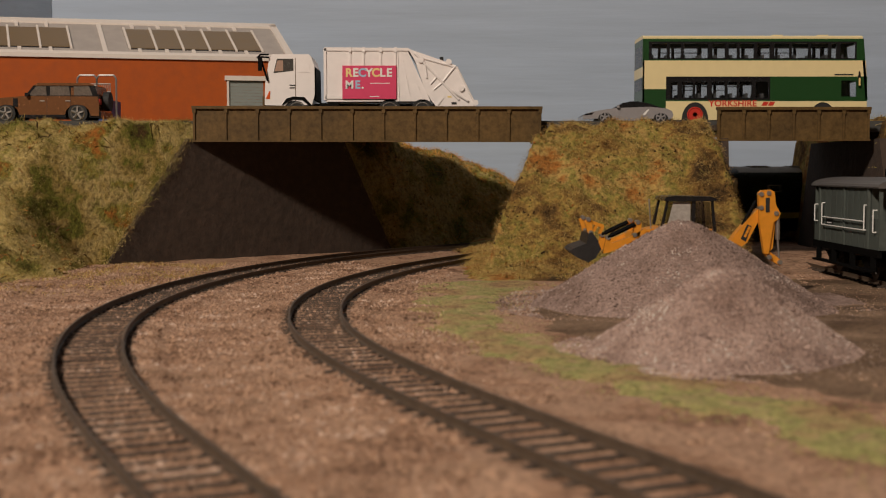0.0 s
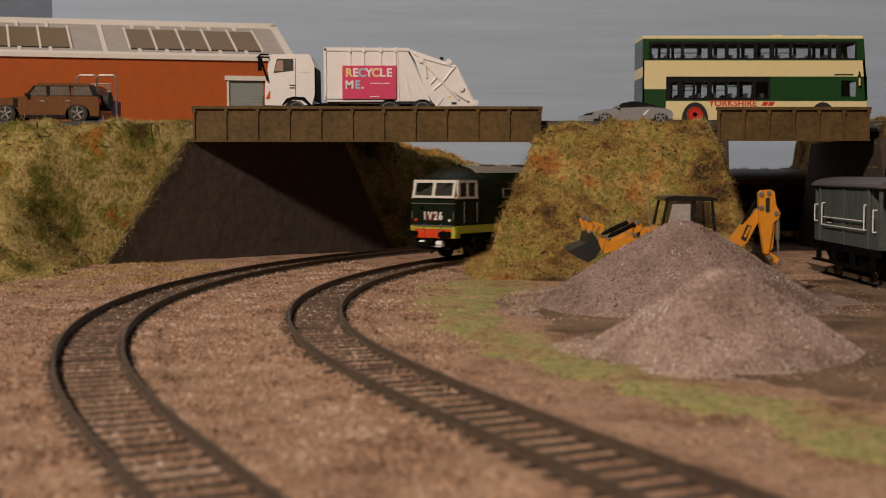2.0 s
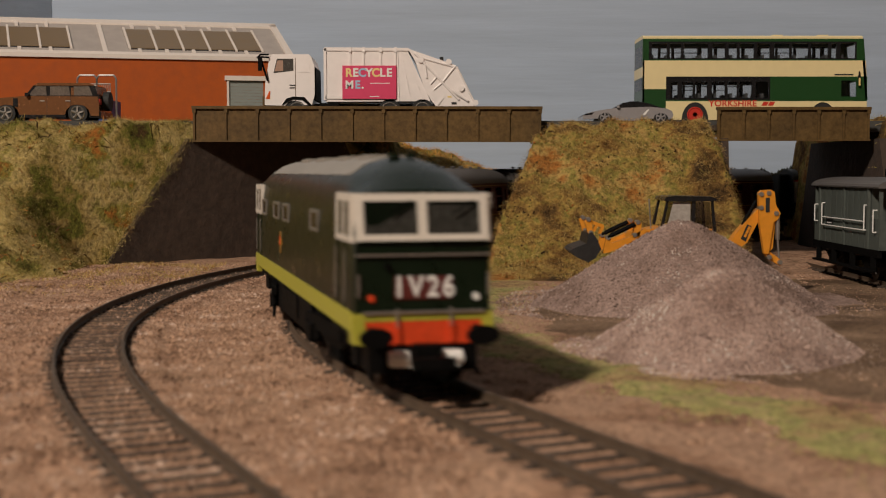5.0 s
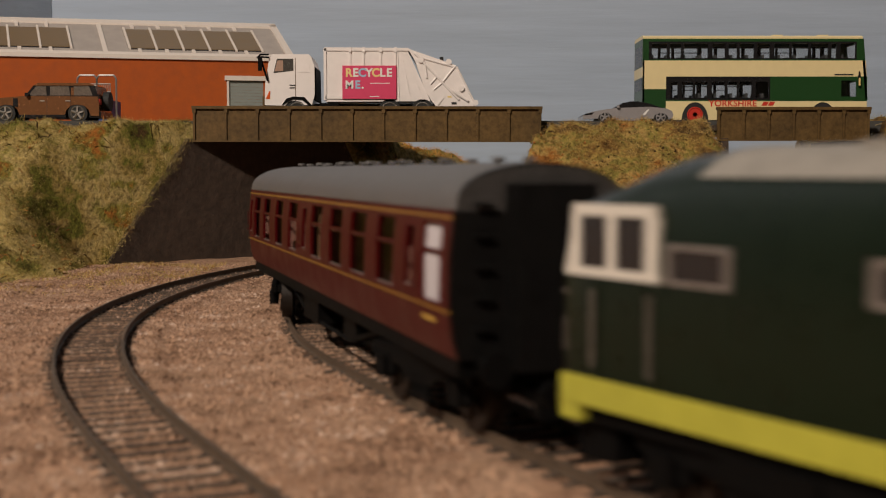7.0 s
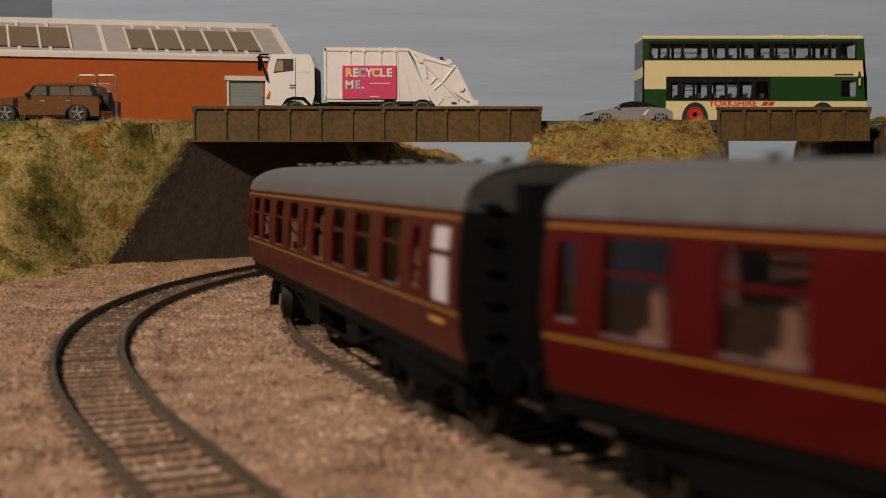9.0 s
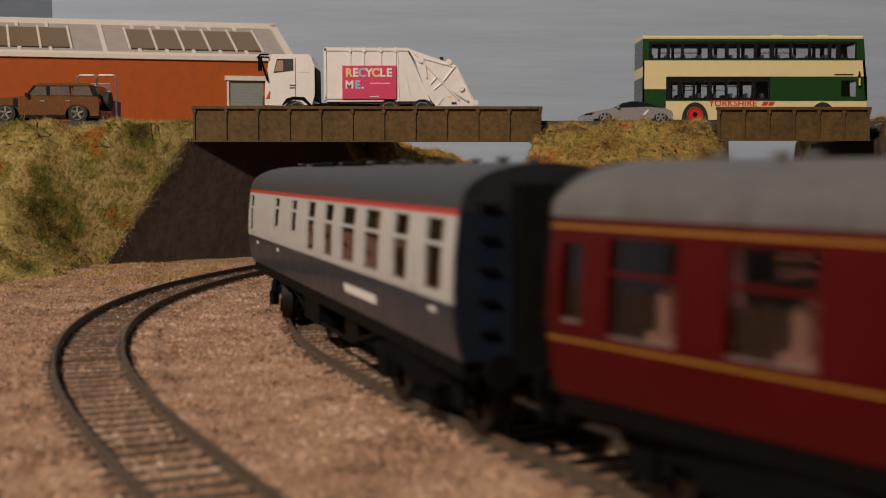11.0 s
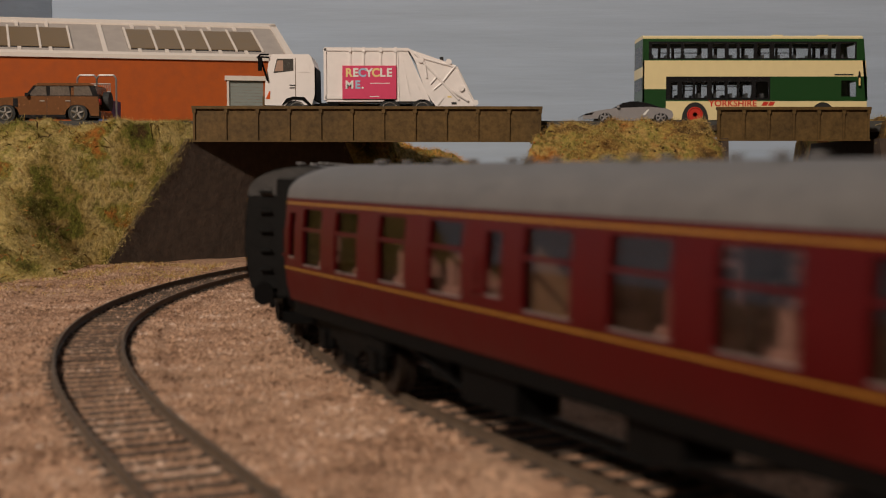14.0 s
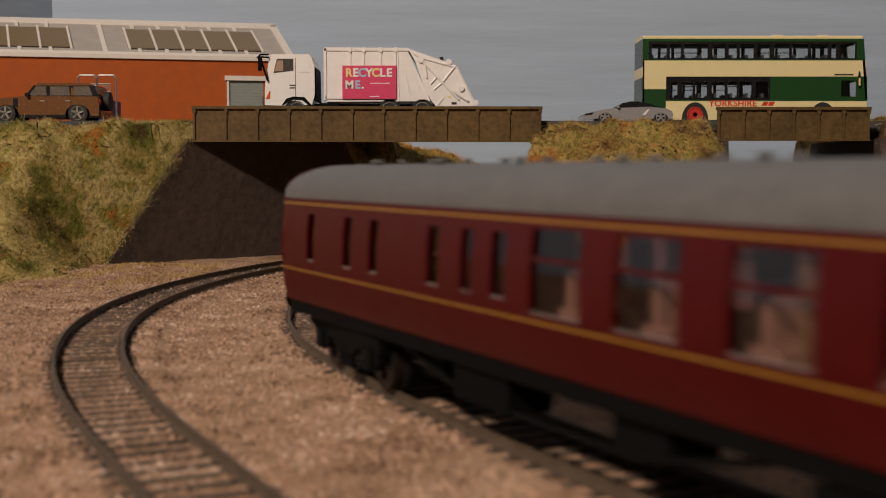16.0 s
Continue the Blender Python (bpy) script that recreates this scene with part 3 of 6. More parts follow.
def side_panel(parent, half, windows, z_rows, sign, mats, name="side_panel"):
    """A curved carriage side in horizontal bands of paint, cut through by its windows (x0, x1, z0, z1), with inner reveals."""
    xs = sorted({-half, half, *[w[0] for w in windows], *[w[1] for w in windows]})
    zs = sorted({*z_rows, *[w[2] for w in windows], *[w[3] for w in windows], 18.0, 31.0})

    def is_open(a, b, c, d):
        return any(w[0] <= a and b <= w[1] and w[2] <= c and d <= w[3] for w in windows)
    for (lo, hi, mat) in mats:
        bm = B()
        grid = {}

        def v(x, z, inner=0.0):
            key = (round(x, 3), round(z, 3), inner)
            if key not in grid:
                grid[key] = bm.verts.new((x, sign * side_y(z, -inner), z))
            return grid[key]
        for a, b in zip(xs, xs[1:]):
            for c, d in zip(zs, zs[1:]):
                if c < lo - 1e-6 or d > hi + 1e-6:
                    continue
                if is_open(a, b, c, d):
                    for p, q in (((a, c), (b, c)), ((a, d), (b, d)), ((a, c), (a, d)), ((b, c), (b, d))):
                        mx, mz = (p[0] + q[0]) / 2, (p[1] + q[1]) / 2
                        e = 0.01
                        if p[0] == q[0]:
                            edge = not is_open(mx - e, mx - e, mz, mz) or not is_open(mx + e, mx + e, mz, mz)
                        else:
                            edge = not is_open(mx, mx, mz - e, mz - e) or not is_open(mx, mx, mz + e, mz + e)
                        if edge:
                            bm.faces.new((v(*p), v(*q), v(*q, 0.9), v(*p, 0.9)))
                else:
                    bm.faces.new((v(a, c), v(b, c), v(b, d), v(a, d)))
                    bm.faces.new((v(a, c, 0.9), v(b, c, 0.9), v(b, d, 0.9), v(a, d, 0.9)))
        part(name, bm, mat, parent, "", 0, True)


def strip(parent, x0, x1, z0, z1, sign, mat, name, grow=0.14, label=""):
    bm = B()
    n = 3
    zs = [z0 + (z1 - z0) * i / n for i in range(n + 1)]
    prism(bm, [(sign * side_y(z, grow), z) for z in zs] + [(sign * side_y(z, -0.2), z) for z in zs[::-1]], x0, x1, "x")
    return part(name, bm, mat, parent, label)


def carriage(label, windows, livery, behind, group="carriages of the train", seats=True, brake=False, roof_kit=False):
    """A bogie carriage: two glazed sides, roof with ventilators, ends with steps and gangway, underframe, bogies."""
    half = 117.3
    ob = thing("carriage", Matrix(), label, "railway carriage", group)
    blue = livery == "blue"
    body, roof_mat = (M_BLUE, M_DARKROOF) if blue else (M_MAROON, M_ROOFGREY)
    bands = [(14.4, 23.4, M_BLUE), (23.4, 38.4, M_PEARL)] if blue else [(14.4, 38.4, M_MAROON)]
    wins = [w[:4] for w in windows]
    for sign in (-1, 1):
        side_panel(ob, half, wins, [14.4, 23.4, 38.4], sign, bands)
        if blue:
            strip(ob, -half, half, 37.6, 38.5, sign, M_REDLINE, "red_line")
            strip(ob, 34.5, 64, 18.0, 19.9, sign, M_WHITE, "inscription", 0.1, "white illegible inscription bar")
            for x in (-99, -59, 103):
                strip(ob, x, x + 4, 21.2, 22.0, sign, M_WHITE, "small_mark", 0.1)
        else:
            strip(ob, -half, half, 36.95, 37.4, sign, M_LINING, "upper_lining")
            strip(ob, -half, half, 21.8, 22.25, sign, M_LINING, "waist_lining")
            strip(ob, 101, 109, 19.6, 20.3, sign, M_YELLOW, "running_mark", 0.1, "straw illegible number bar")
        for w in windows:
            x0, x1, z0, z1, kind = w
            bm = B()
            prism(bm, [(sign * side_y(z, -0.75), z) for z in (z0, (z0 + z1) / 2, z1)] + [(sign * side_y(z, -1.0), z) for z in (z1, (z0 + z1) / 2, z0)], x0, x1, "x")
            pane = part("pane", bm, M_FROST if kind == "frost" else M_COACHGLASS, ob, "white frosted window" if kind == "frost" else "")
            if kind != "frost":
                pane.visible_shadow = False
            if kind != "frost":
                # pale strip painted as the glint along the pane's lower edge
                strip(ob, x0 + 0.2, x1 - 0.2, z0 + 0.05, z0 + 0.38, sign, M_PANEGLINT, "pane_rim", -0.55)
            if x1 - x0 > 5.8:
                strip(ob, x0, x1, z0 + (z1 - z0) * 0.62, z0 + (z1 - z0) * 0.62 + 0.7, sign, M_PEARL if blue else body, "window_bar", -0.35)
        for x in ((-103, -62, 95) if blue else (-116, -17.6, 98.4)):
            bm = B()
            y = sign * (side_y(28) + 0.5)
            rod(bm, (x, y, 26.5), (x, y, 31), 0.16, 6)
            box(bm, x - 1.4, x - 0.3, y - 0.25, y + 0.25, 24.8, 25.3)
            part("grab_rail", bm, M_PEARL if blue else M_MAROON, ob)
    # roof: an arc that rounds down to the ends
    arc = []
    for i in range(17):
        a = math.pi * i / 16
        arc.append((16.75 * math.cos(a), 38.4 + 7.7 * math.sin(a) ** 0.82))
    bm = B()
    loft(bm, [[(x, y * k, 38.4 + (z - 38.4) * q) for y, z in arc] + [(x, -16.0 * k, 38.2), (x, 16.0 * k, 38.2)] for x, k, q in ((-half - 0.6, 0.985, 0.93), (-half + 3, 1, 0.99), (-half + 12, 1, 1), (half - 12, 1, 1), (half - 3, 1, 0.99), (half + 0.6, 0.985, 0.93))])
    part("roof", bm, roof_mat, ob, "dusty dark grey roof" if not blue else "black roof", 0, True)
    for i in range(14):
        x = -104 + i * 16
        for y in ((-3.2, 3.2) if i % 2 else (3.2,)):
            bm = B()
            rod(bm, (x, y, 45.3), (x, y, 46.6), 0.9, 10, 0.6)
            rod(bm, (x, y, 46.5), (x, y, 47.0), 1.5, 10, 1.1)
            part("roof_vent", bm, roof_mat, ob)
    if roof_kit:
        for x0, x1 in ((-62, -34), (-20, 2)):
            bm = B()
            for y in (-4, -1.5, 1.5, 4):
                rod(bm, (x0, y, 46.6), (x1, y, 46.6), 0.5, 6)
            for k in range(6):
                x = x0 + (x1 - x0) * k / 5
                box(bm, x, x + 1, -4.6, 4.6, 45.2, 46.9)
            part("roof_pipework", bm, M_BLACK, ob)
    for sgn in (1, -1):
        x = sgn * half
        bm = B()
        ring = [(y * 0.985, z - 0.15) for y, z in arc] + [(-17.3, 30), (-17.6, 25), (-15.9, 14.4), (15.9, 14.4), (17.6, 25), (17.3, 30)]
        prism(bm, ring, x - 0.6, x + 0.6, "x")
        plain_end = brake and sgn < 0
        part("end_wall", bm, M_SHADEBLUE if blue else body if plain_end else M_GANGWAY, ob, "", 0.3)
        bm = B()
        for q in (-11.5, 11.5):
            for z in (19, 24, 29, 34, 39):
                box(bm, min(x, x + sgn * 1.8), max(x, x + sgn * 1.8), q - 1.6, q + 1.6, z, z + 0.5)
        rod(bm, (x + sgn * 1.0, 14.4, 18), (x + sgn * 1.0, 14.4, 37), 0.35, 6)
        part("end_steps", bm, M_GANGWAY, ob)
        bm = B()
        box(bm, *sorted((x, x + sgn * 7.2)), -6.4, 6.4, 14.0, 41.6)
        gang = part("gangway", bm, M_GANGWAY, ob, "black folded gangway connection", 0.4)
        for k in range(4):
            xx = x + sgn * (1.2 + k * 1.8)
            bm = B()
            box(bm, *sorted((xx, xx + sgn * 0.8)), -7.2, 7.2, 13.2, 42.6)
            part("bellows_fold", bm, M_GANGWAY, gang, "", 0.2)
        for q in (-11.2, 11.2):
            bm = B()
            rod(bm, (x, q, 13.6), (x + sgn * 6.5, q, 13.6), 1.2, 10)
            rod(bm, (x + sgn * 6.5, q, 13.6), (x + sgn * 7.4, q, 13.6), 2.9, 14)
            part("buffer", bm, M_BLACK, ob)
        bm = B()
        box(bm, min(x - sgn * 6, x + sgn * 10.5), max(x - sgn * 6, x + sgn * 10.5), -1.6, 1.6, 7.0, 9.2)
        box(bm, min(x + sgn * 9, x + sgn * 11.5), max(x + sgn * 9, x + sgn * 11.5), -5.2, 5.2, 6.6, 9.4)
        part("coupling", bm, M_BLACK, ob)
    bm = B()
    box(bm, -half + 0.6, half - 0.6, -14.0, 14.0, 11.6, 16.6)
    part("underframe", bm, M_BLACK, ob, "", 0.3)
    for q in (-15.4, 14.2):
        bm = B()
        box(bm, -half + 1, half - 1, q, q + 1.2, 11.4, 14.6)
        part("solebar", bm, M_BLACK, ob, "", 0.3)
    for x0, x1, y0, y1, z0 in ((-30, -10, -14, -5, 5.0), (-4, 14, 5, 14, 5.4), (20, 33, -13.5, -4, 6.0), (-20, 4, 6, 13, 6.2), (36, 44, 4, 13, 6.6), (-46, -38, -12, -3, 6.4)):
        bm = B()
        box(bm, x0, x1, y0, y1, z0, 12.6)
        part("underframe_box", bm, M_BLACK, ob, "", 0.5)
    for q in (-13, 13):
        for a, b in (((-58, q, 11.8), (-26, q, 5.4)), ((-26, q, 5.4), (26, q, 5.4)), ((26, q, 5.4), (58, q, 11.8))):
            bm = B()
            rod(bm, a, b, 0.55, 6)
            part("truss_rod", bm, M_BLACK, ob)
    bm = B()
    box(bm, -half + 1, half - 1, -15.4, 15.4, 16.7, 17.6)
    part("interior_floor", bm, M_PARTITION, ob)
    for i in range(10):
        x = -100 + i * 21.5
        if brake and x < -12:
            continue
        for y0, y1 in ((-15.2, -4.5), (3.5, 15.2)):
            bm = B()
            box(bm, x, x + 6, y0, y1, 17.6, 24.4)
            box(bm, x + 2.2, x + 3.8, y0, y1, 24.2, 30.0)
            part("seat", bm, M_SEAT, ob, "", 0.5)
        if i % 3 == 1:
            bm = B()
            box(bm, x + 9, x + 9.8, -15.6, 15.6, 17.6, 38)
            part("partition", bm, M_PARTITION, ob)
    bogies, wheels = [], []
    for k in (0, 1):
        b, w = bogie(ob, 17.5, "black carriage bogie with coil springs")
        bogies.append(b)
        wheels += w
    # the shell is narrow for its height
    for child in ob.children_recursive:
        if child.type == "MESH" and child not in bogies and child.parent not in bogies:
            child.data.transform(Matrix.Diagonal((1, 0.9, 1, 1)))
    TRAIN.append((ob, behind, 84.3, bogies, wheels))
    return ob


BIG, DOOR, TALL = (23.1, 36.0), (24.4, 35.0), (24.9, 36.8)


def lights(spans, kind="clear", zs=BIG):
    return [(a, b, *zs, kind) for a, b in spans]


CORRIDOR = lights([(-105.2, -92.8), (-84.5, -71.4), (-60.5, -47.5), (-37.2, -23.8), (-3, 11), (20.7, 34.6), (43.5, 58), (68, 81.6)]) + lights([(-114.7, -110.4), (-15.4, -9.8), (90, 95.4)], "clear", DOOR) + lights([(101.2, 112.2)], "frost", (23.1, 36.0))
BRAKE = lights([(-99.8, -95), (-77, -72), (-62.5, -58), (-35, -30), (-21.5, -17), (-10.5, -5.5), (107, 112.4)], "clear", DOOR) + lights([(2.2, 16.5), (25, 39.5), (49, 63.5), (73, 85.5)]) + lights([(94, 104)], "frost", (23.1, 36.0))
GUARD = lights([(-115.6, -107)], "clear", (25.4, 36.5)) + lights([(-64.6, -55), (-35.4, -26)], "clear", (28.3, 36.6)) + lights([(-10.8, 0), (11.2, 22.3), (31.2, 45.6), (53.8, 67.6), (77.6, 88.8), (99.5, 110.6)], "clear", TALL)


# ---- locomotive ----
def locomotive():
    half = 94.0
    ob = thing("diesel_locomotive", Matrix(), "dark green model diesel locomotive with lime band and ivory cab windows", "locomotive")
    prof = [(16.7, 13.0), (16.9, 22.0), (16.7, 30.0), (16.1, 36.0), (15.4, 40.2), (12.8, 43.6), (8.6, 46.0), (4.2, 47.2), (0, 47.6)]
    ring = prof + [(-y, z) for y, z in prof[-2::-1]]

    def station(x, roof, nar, rake):
        out = []
        for y, z in ring:
            zz = z if z <= 40.2 else 40.2 + (z - 40.2) * roof
            lean = rake * max(0.0, zz - 30.5) * 0.24
            out.append((x - math.copysign(lean, x), y * nar, zz))
        return out
    bm = B()
    loft(bm, [station(-half, 0.10, 0.955, 1), station(-half + 1.2, 0.2, 0.985, 1), station(-half + 6, 0.55, 1, 0.7), station(-half + 13, 0.86, 1, 0.3), station(-half + 22, 1, 1, 0),
              station(half - 22, 1, 1, 0), station(half - 13, 0.86, 1, 0.3), station(half - 6, 0.55, 1, 0.7), station(half - 1.2, 0.2, 0.985, 1), station(half, 0.10, 0.955, 1)])
    part("body", bm, M_GREEN, ob, "glossy dark green body shell", 0, True)
    top = [(y, z + 0.18) for y, z in ring if z > 43]
    bm = B()
    loft(bm, [[(x, y * 1.005, z) for y, z in top] + [(x, -8, 43), (x, 8, 43)] for x in (-half + 23, half - 23)])
    part("roof_panel", bm, M_LOCOROOF, ob, "dusty grey roof panel", 0, True)
    for x in (-52, -22, 14, 44):
        bm = B()
        box(bm, x, x + 15, -5, 5, 46.4, 48.0)
        for k in range(7):
            box(bm, x + 1 + k * 2, x + 1.8 + k * 2, -4.4, 4.4, 47.9, 48.3)
        part("roof_grille", bm, M_LOCOROOF, ob, "", 0.25)
    bm = B()
    rod(bm, (half - 20, -2, 47.3), (half - 20, -2, 48.3), 1.6, 12)
    rod(bm, (half - 20, 2.5, 47.3), (half - 20, 2.5, 48.2), 1.2, 12)
    part("roof_horn", bm, M_GREEN, ob)
    for sx in (1, -1):
        def fx(z, proud):
            return sx * (half + proud - 0.24 * max(0.0, z - 30.5))

        def slab(y0, y1, z0, z1, proud, back, mat, name, label=""):
            bm = B()
            prism(bm, [(fx(z0, proud), z0), (fx(z1, proud), z1), (fx(z1, -back), z1), (fx(z0, -back), z0)], y0, y1, "y")
            return part(name, bm, mat, ob, label, 0.12)
        slab(-15.9, 15.9, 38.7, 40.2, 0.45, 1, M_CREAM, "window_surround")
        slab(-15.9, 15.9, 31.0, 32.2, 0.45, 1, M_CREAM, "window_surround")
        for y0, y1 in ((-15.9, -14.0), (-1.1, 1.1), (14.0, 15.9)):
            slab(y0, y1, 32.2, 38.7, 0.45, 1, M_CREAM, "window_surround")
        for y0, y1 in ((-14.0, -1.1), (1.1, 14.0)):
            slab(y0, y1, 32.2, 38.7, 0.12, 0.9, M_SMOKE, "windscreen", "dim windscreen pane").visible_shadow = False
            # added flat fill behind the pane, painted as the cab's dim inside
            slab(y0 + 0.2, y1 - 0.2, 32.3, 38.6, -0.3, 0.9, M_CABDARK, "cab_blind")
            bm = B()
            ym = y0 * 0.45 + y1 * 0.55
            rod(bm, (fx(38.6, 0.8), ym + 4, 38.8), (fx(35.5, 0.7), ym - 1, 36.2), 0.22, 6)
            part("wiper", bm, M_BLACK, ob)
        slab(-16.2, 16.2, 28.0, 28.35, 0.35, 0.4, M_STEEL, "handrail", "thin bright handrail")
        slab(-6.9, 6.9, 19.5, 24.0, 0.3, 0.4, M_HEADCODE, "headcode_panel", "dark red route code panel")
        text_mesh("1V26", 4.2, ob, M_WHITE, facing(sx * (half + 0.34), 0, 21.75, "+x" if sx > 0 else "-x"), "route_code", "white route code figures", 0.12, 0.12, 1.3)
        for y, mt, nm in ((-12.6, M_REDBEAM, "tail_lamp"), (12.6, M_WHITE, "marker_lamp"), (-8.6, M_BLACK, "lamp_bracket")):
            bm = B()
            z = 19.8 if nm != "lamp_bracket" else 26.0
            rod(bm, (sx * (half - 0.5), sx * y, z), (sx * (half + 0.7), sx * y, z), 0.75, 12)
            part(nm, bm, mt, ob)
        for y in (-15.6, 15.6):
            bm = B()
            rod(bm, (sx * (half + 0.5), y, 20), (sx * (half + 0.5), y, 24.5), 0.22, 6)
            part("handrail", bm, M_STEEL, ob)
        slab(-14.6, 14.6, 16.75, 17.2, 1.1, 1, M_STEEL, "beam_ledge", "thin bright step along the beam")
        slab(-16.8, 16.8, 15.3, 16.75, 0.45, 1, M_STRIPE, "front_band")
        slab(-14.0, 14.0, 10.6, 15.3, 0.3, 2, M_REDBEAM, "buffer_beam", "red buffer beam")
        for y0, y1 in ((-16.8, -14.9), (14.9, 16.8)):
            slab(y0, y1, 10.8, 15.3, 0.4, 4.0, M_STRIPE, "beam_end")
        for y0, y1 in ((-14.9, -14.0), (14.0, 14.9)):
            slab(y0, y1, 10.6, 15.3, 0.4, 2.0, M_STRIPE, "beam_border")
        for y in (-6.5, 6.5):
            bm = B()
            rod(bm, (sx * (half + 0.8), y, 14.0), (sx * (half + 0.8), y, 17.8), 0.35, 8)
            part("lamp_iron", bm, M_STEEL, ob)
            bm = B()
            box(bm, *sorted((sx * half, sx * (half + 1.0))), y - 0.7, y + 0.7, 11.0, 15.0)
            part("brake_pipe", bm, M_REDBEAM, ob, "", 0.25)
        for y in (-12.6, 12.6):
            bm = B()
            rod(bm, (sx * half, y, 12.7), (sx * (half + 5), y, 12.7), 1.6, 12, 1.3)
            n = 22
            rim = [(y + 3.9 * math.cos(2 * math.pi * k / n), 12.7 + 1.95 * math.sin(2 * math.pi * k / n)) for k in range(n)]
            prism(bm, rim, *sorted((sx * (half + 5), sx * (half + 6))), "x")
            part("buffer", bm, M_BLACK, ob, "black oval buffer", 0.25)
        bm = B()
        for y0, y1 in ((-8.6, -4.0), (4.2, 8.8)):
            rod(bm, (sx * (half + 1.2), y0, 8.0), (sx * (half + 1.2), y1, 8.0), 1.5, 14)
        box(bm, *sorted((sx * half - sx, sx * half + sx * 2.0)), -8, 8, 6.3, 6.7)
        part("snow_guard", bm, M_WHITE, ob, "white pipe cover below the beam")
        bm = B()
        box(bm, min(sx * (half - 8), sx * half), max(sx * (half - 8), sx * half), -13, 13, 5.0, 11.6)
        box(bm, min(sx * (half - 2), sx * (half + 4)), max(sx * (half - 2), sx * (half + 4)), -3, 3, 7.2, 10.8)
        part("drawgear", bm, M_BLACK, ob, "", 0.4)
        bm = B()
        xa, xb = sorted((sx * (half + 2), sx * (half + 9)))
        box(bm, xa, xb, -1.5, 1.5, 7.2, 8.6)
        box(bm, *sorted((sx * (half + 7.5), sx * (half + 9.5))), -5, 5, 6.8, 9.0)
        part("coupling", bm, M_BLACK, ob)
    for sign in (-1, 1):
        y = sign * 16.75
        ya, yb = sorted((y, y + sign * 0.3))
        bm = B()
        box(bm, -half + 0.8, half - 0.8, ya, yb, 13.1, 17.05)
        part("lime_band", bm, M_STRIPE, ob, "lime yellow band along the sill")
        for sx in (1, -1):
            for x0, x1, z0, z1 in ((75.2, 91.6, 38.7, 40.2), (74.2, 93.2, 30.6, 31.8), (74.6, 76.8, 31.8, 38.7), (82.6, 84.4, 31.8, 38.7), (90.0, 91.9, 31.8, 38.7)):
                bm = B()
                xa, xb = sorted((sx * x0, sx * x1))
                box(bm, xa, xb, *sorted((sign * 15.4, sign * 16.95)), z0, z1)
                part("cab_window_frame", bm, M_CREAM, ob, "", 0.1)
            for x0, x1 in ((76.8, 82.6), (84.4, 90.0)):
                bm = B()
                xa, xb = sorted((sx * x0, sx * x1))
                box(bm, xa, xb, *sorted((sign * 15.2, sign * 16.8)), 31.8, 38.7)
                part("cab_side_window", bm, M_SIDEDARK, ob)
            bm = B()
            xa, xb = sorted((sx * 76.5, sx * 86.0))
            for a, b in ((xa, xa + 0.25), (xb - 0.25, xb)):
                box(bm, a, b, *sorted((sign * 16.5, sign * 17.0)), 17.2, 30.4)
            part("cab_door", bm, M_GREEN, ob)
            bm = B()
            for x in (75.6, 87.0):
                rod(bm, (sx * x, sign * 17.3, 18.5), (sx * x, sign * 17.3, 29), 0.18, 6)
            part("handrail", bm, M_STEEL, ob)
        for x0, x1 in (((-73, -62), (-42, -28.5), (-19, -6), (35, 48)) if sign < 0 else ((41.5, 51), (-9.5, 4.5), (-56, -45))):
            for a, b, c, d, mt, nm in ((x0, x1, 30.6, 31.2, M_STEEL, "window_frame"), (x0, x1, 35.0, 35.6, M_STEEL, "window_frame"), (x0, x0 + 0.9, 31.2, 35.0, M_STEEL, "window_frame"), (x1 - 0.9, x1, 31.2, 35.0, M_STEEL, "window_frame"), (x0 + 0.9, x1 - 0.9, 31.2, 35.0, M_SIDEDARK, "side_window")):
                bm = B()
                g = 0.35 if nm == "window_frame" else 0.1
                box(bm, a, b, *sorted((sign * 15.6, sign * (16.55 + g))), c, d)
                part(nm, bm, mt, ob)
        bm = B()
        cx = -23.5 if sign < 0 else -2.5
        prism(bm, [(cx - 4.5, 23.6), (cx - 1, 24), (cx - 1.5, 21.2), (cx + 1.5, 21.2), (cx + 1, 24), (cx + 4.5, 23.6), (cx + 1.4, 25.6), (cx + 0.6, 27.4), (cx - 0.6, 27.4), (cx - 1.4, 25.6)], *sorted((sign * 16.5, sign * 17.0)), "y")
        part("crest", bm, M_LINING, ob, "small orange and gold crest")
        bm = B()
        box(bm, cx - 1, cx + 1, *sorted((sign * 16.8, sign * 17.1)), 23.6, 26)
        part("crest_shield", bm, M_REDBEAM, ob)
        bm = B()
        box(bm, -34, 34, *sorted((sign * 12, sign * 16.2)), 4.6, 13.4)
        box(bm, -18, 10, *sorted((sign * 14, sign * 16.8)), 6.0, 12)
        part("fuel_tank", bm, M_BLACK, ob, "", 0.6)
    bm = B()
    box(bm, -half + 2, half - 2, -15, 15, 10.6, 14.0)
    part("underframe", bm, M_BLACK, ob)
    bogies, wheels = [], []
    for k in (0, 1):
        b, w = bogie(ob, 19.0, "black heavy locomotive bogie", True)
        bogies.append(b)
        wheels += w
    # the shell is narrow for its height
    for child in ob.children:
        if child.name.startswith("route_code"):
            child.data.transform(Matrix.Diagonal((0.84, 1, 1, 1)))
        elif not child.name.startswith("bogie"):
            child.data.transform(Matrix.Diagonal((1, 0.84, 1, 1)))
    TRAIN.append((ob, -1.0, 56.5, bogies, wheels))


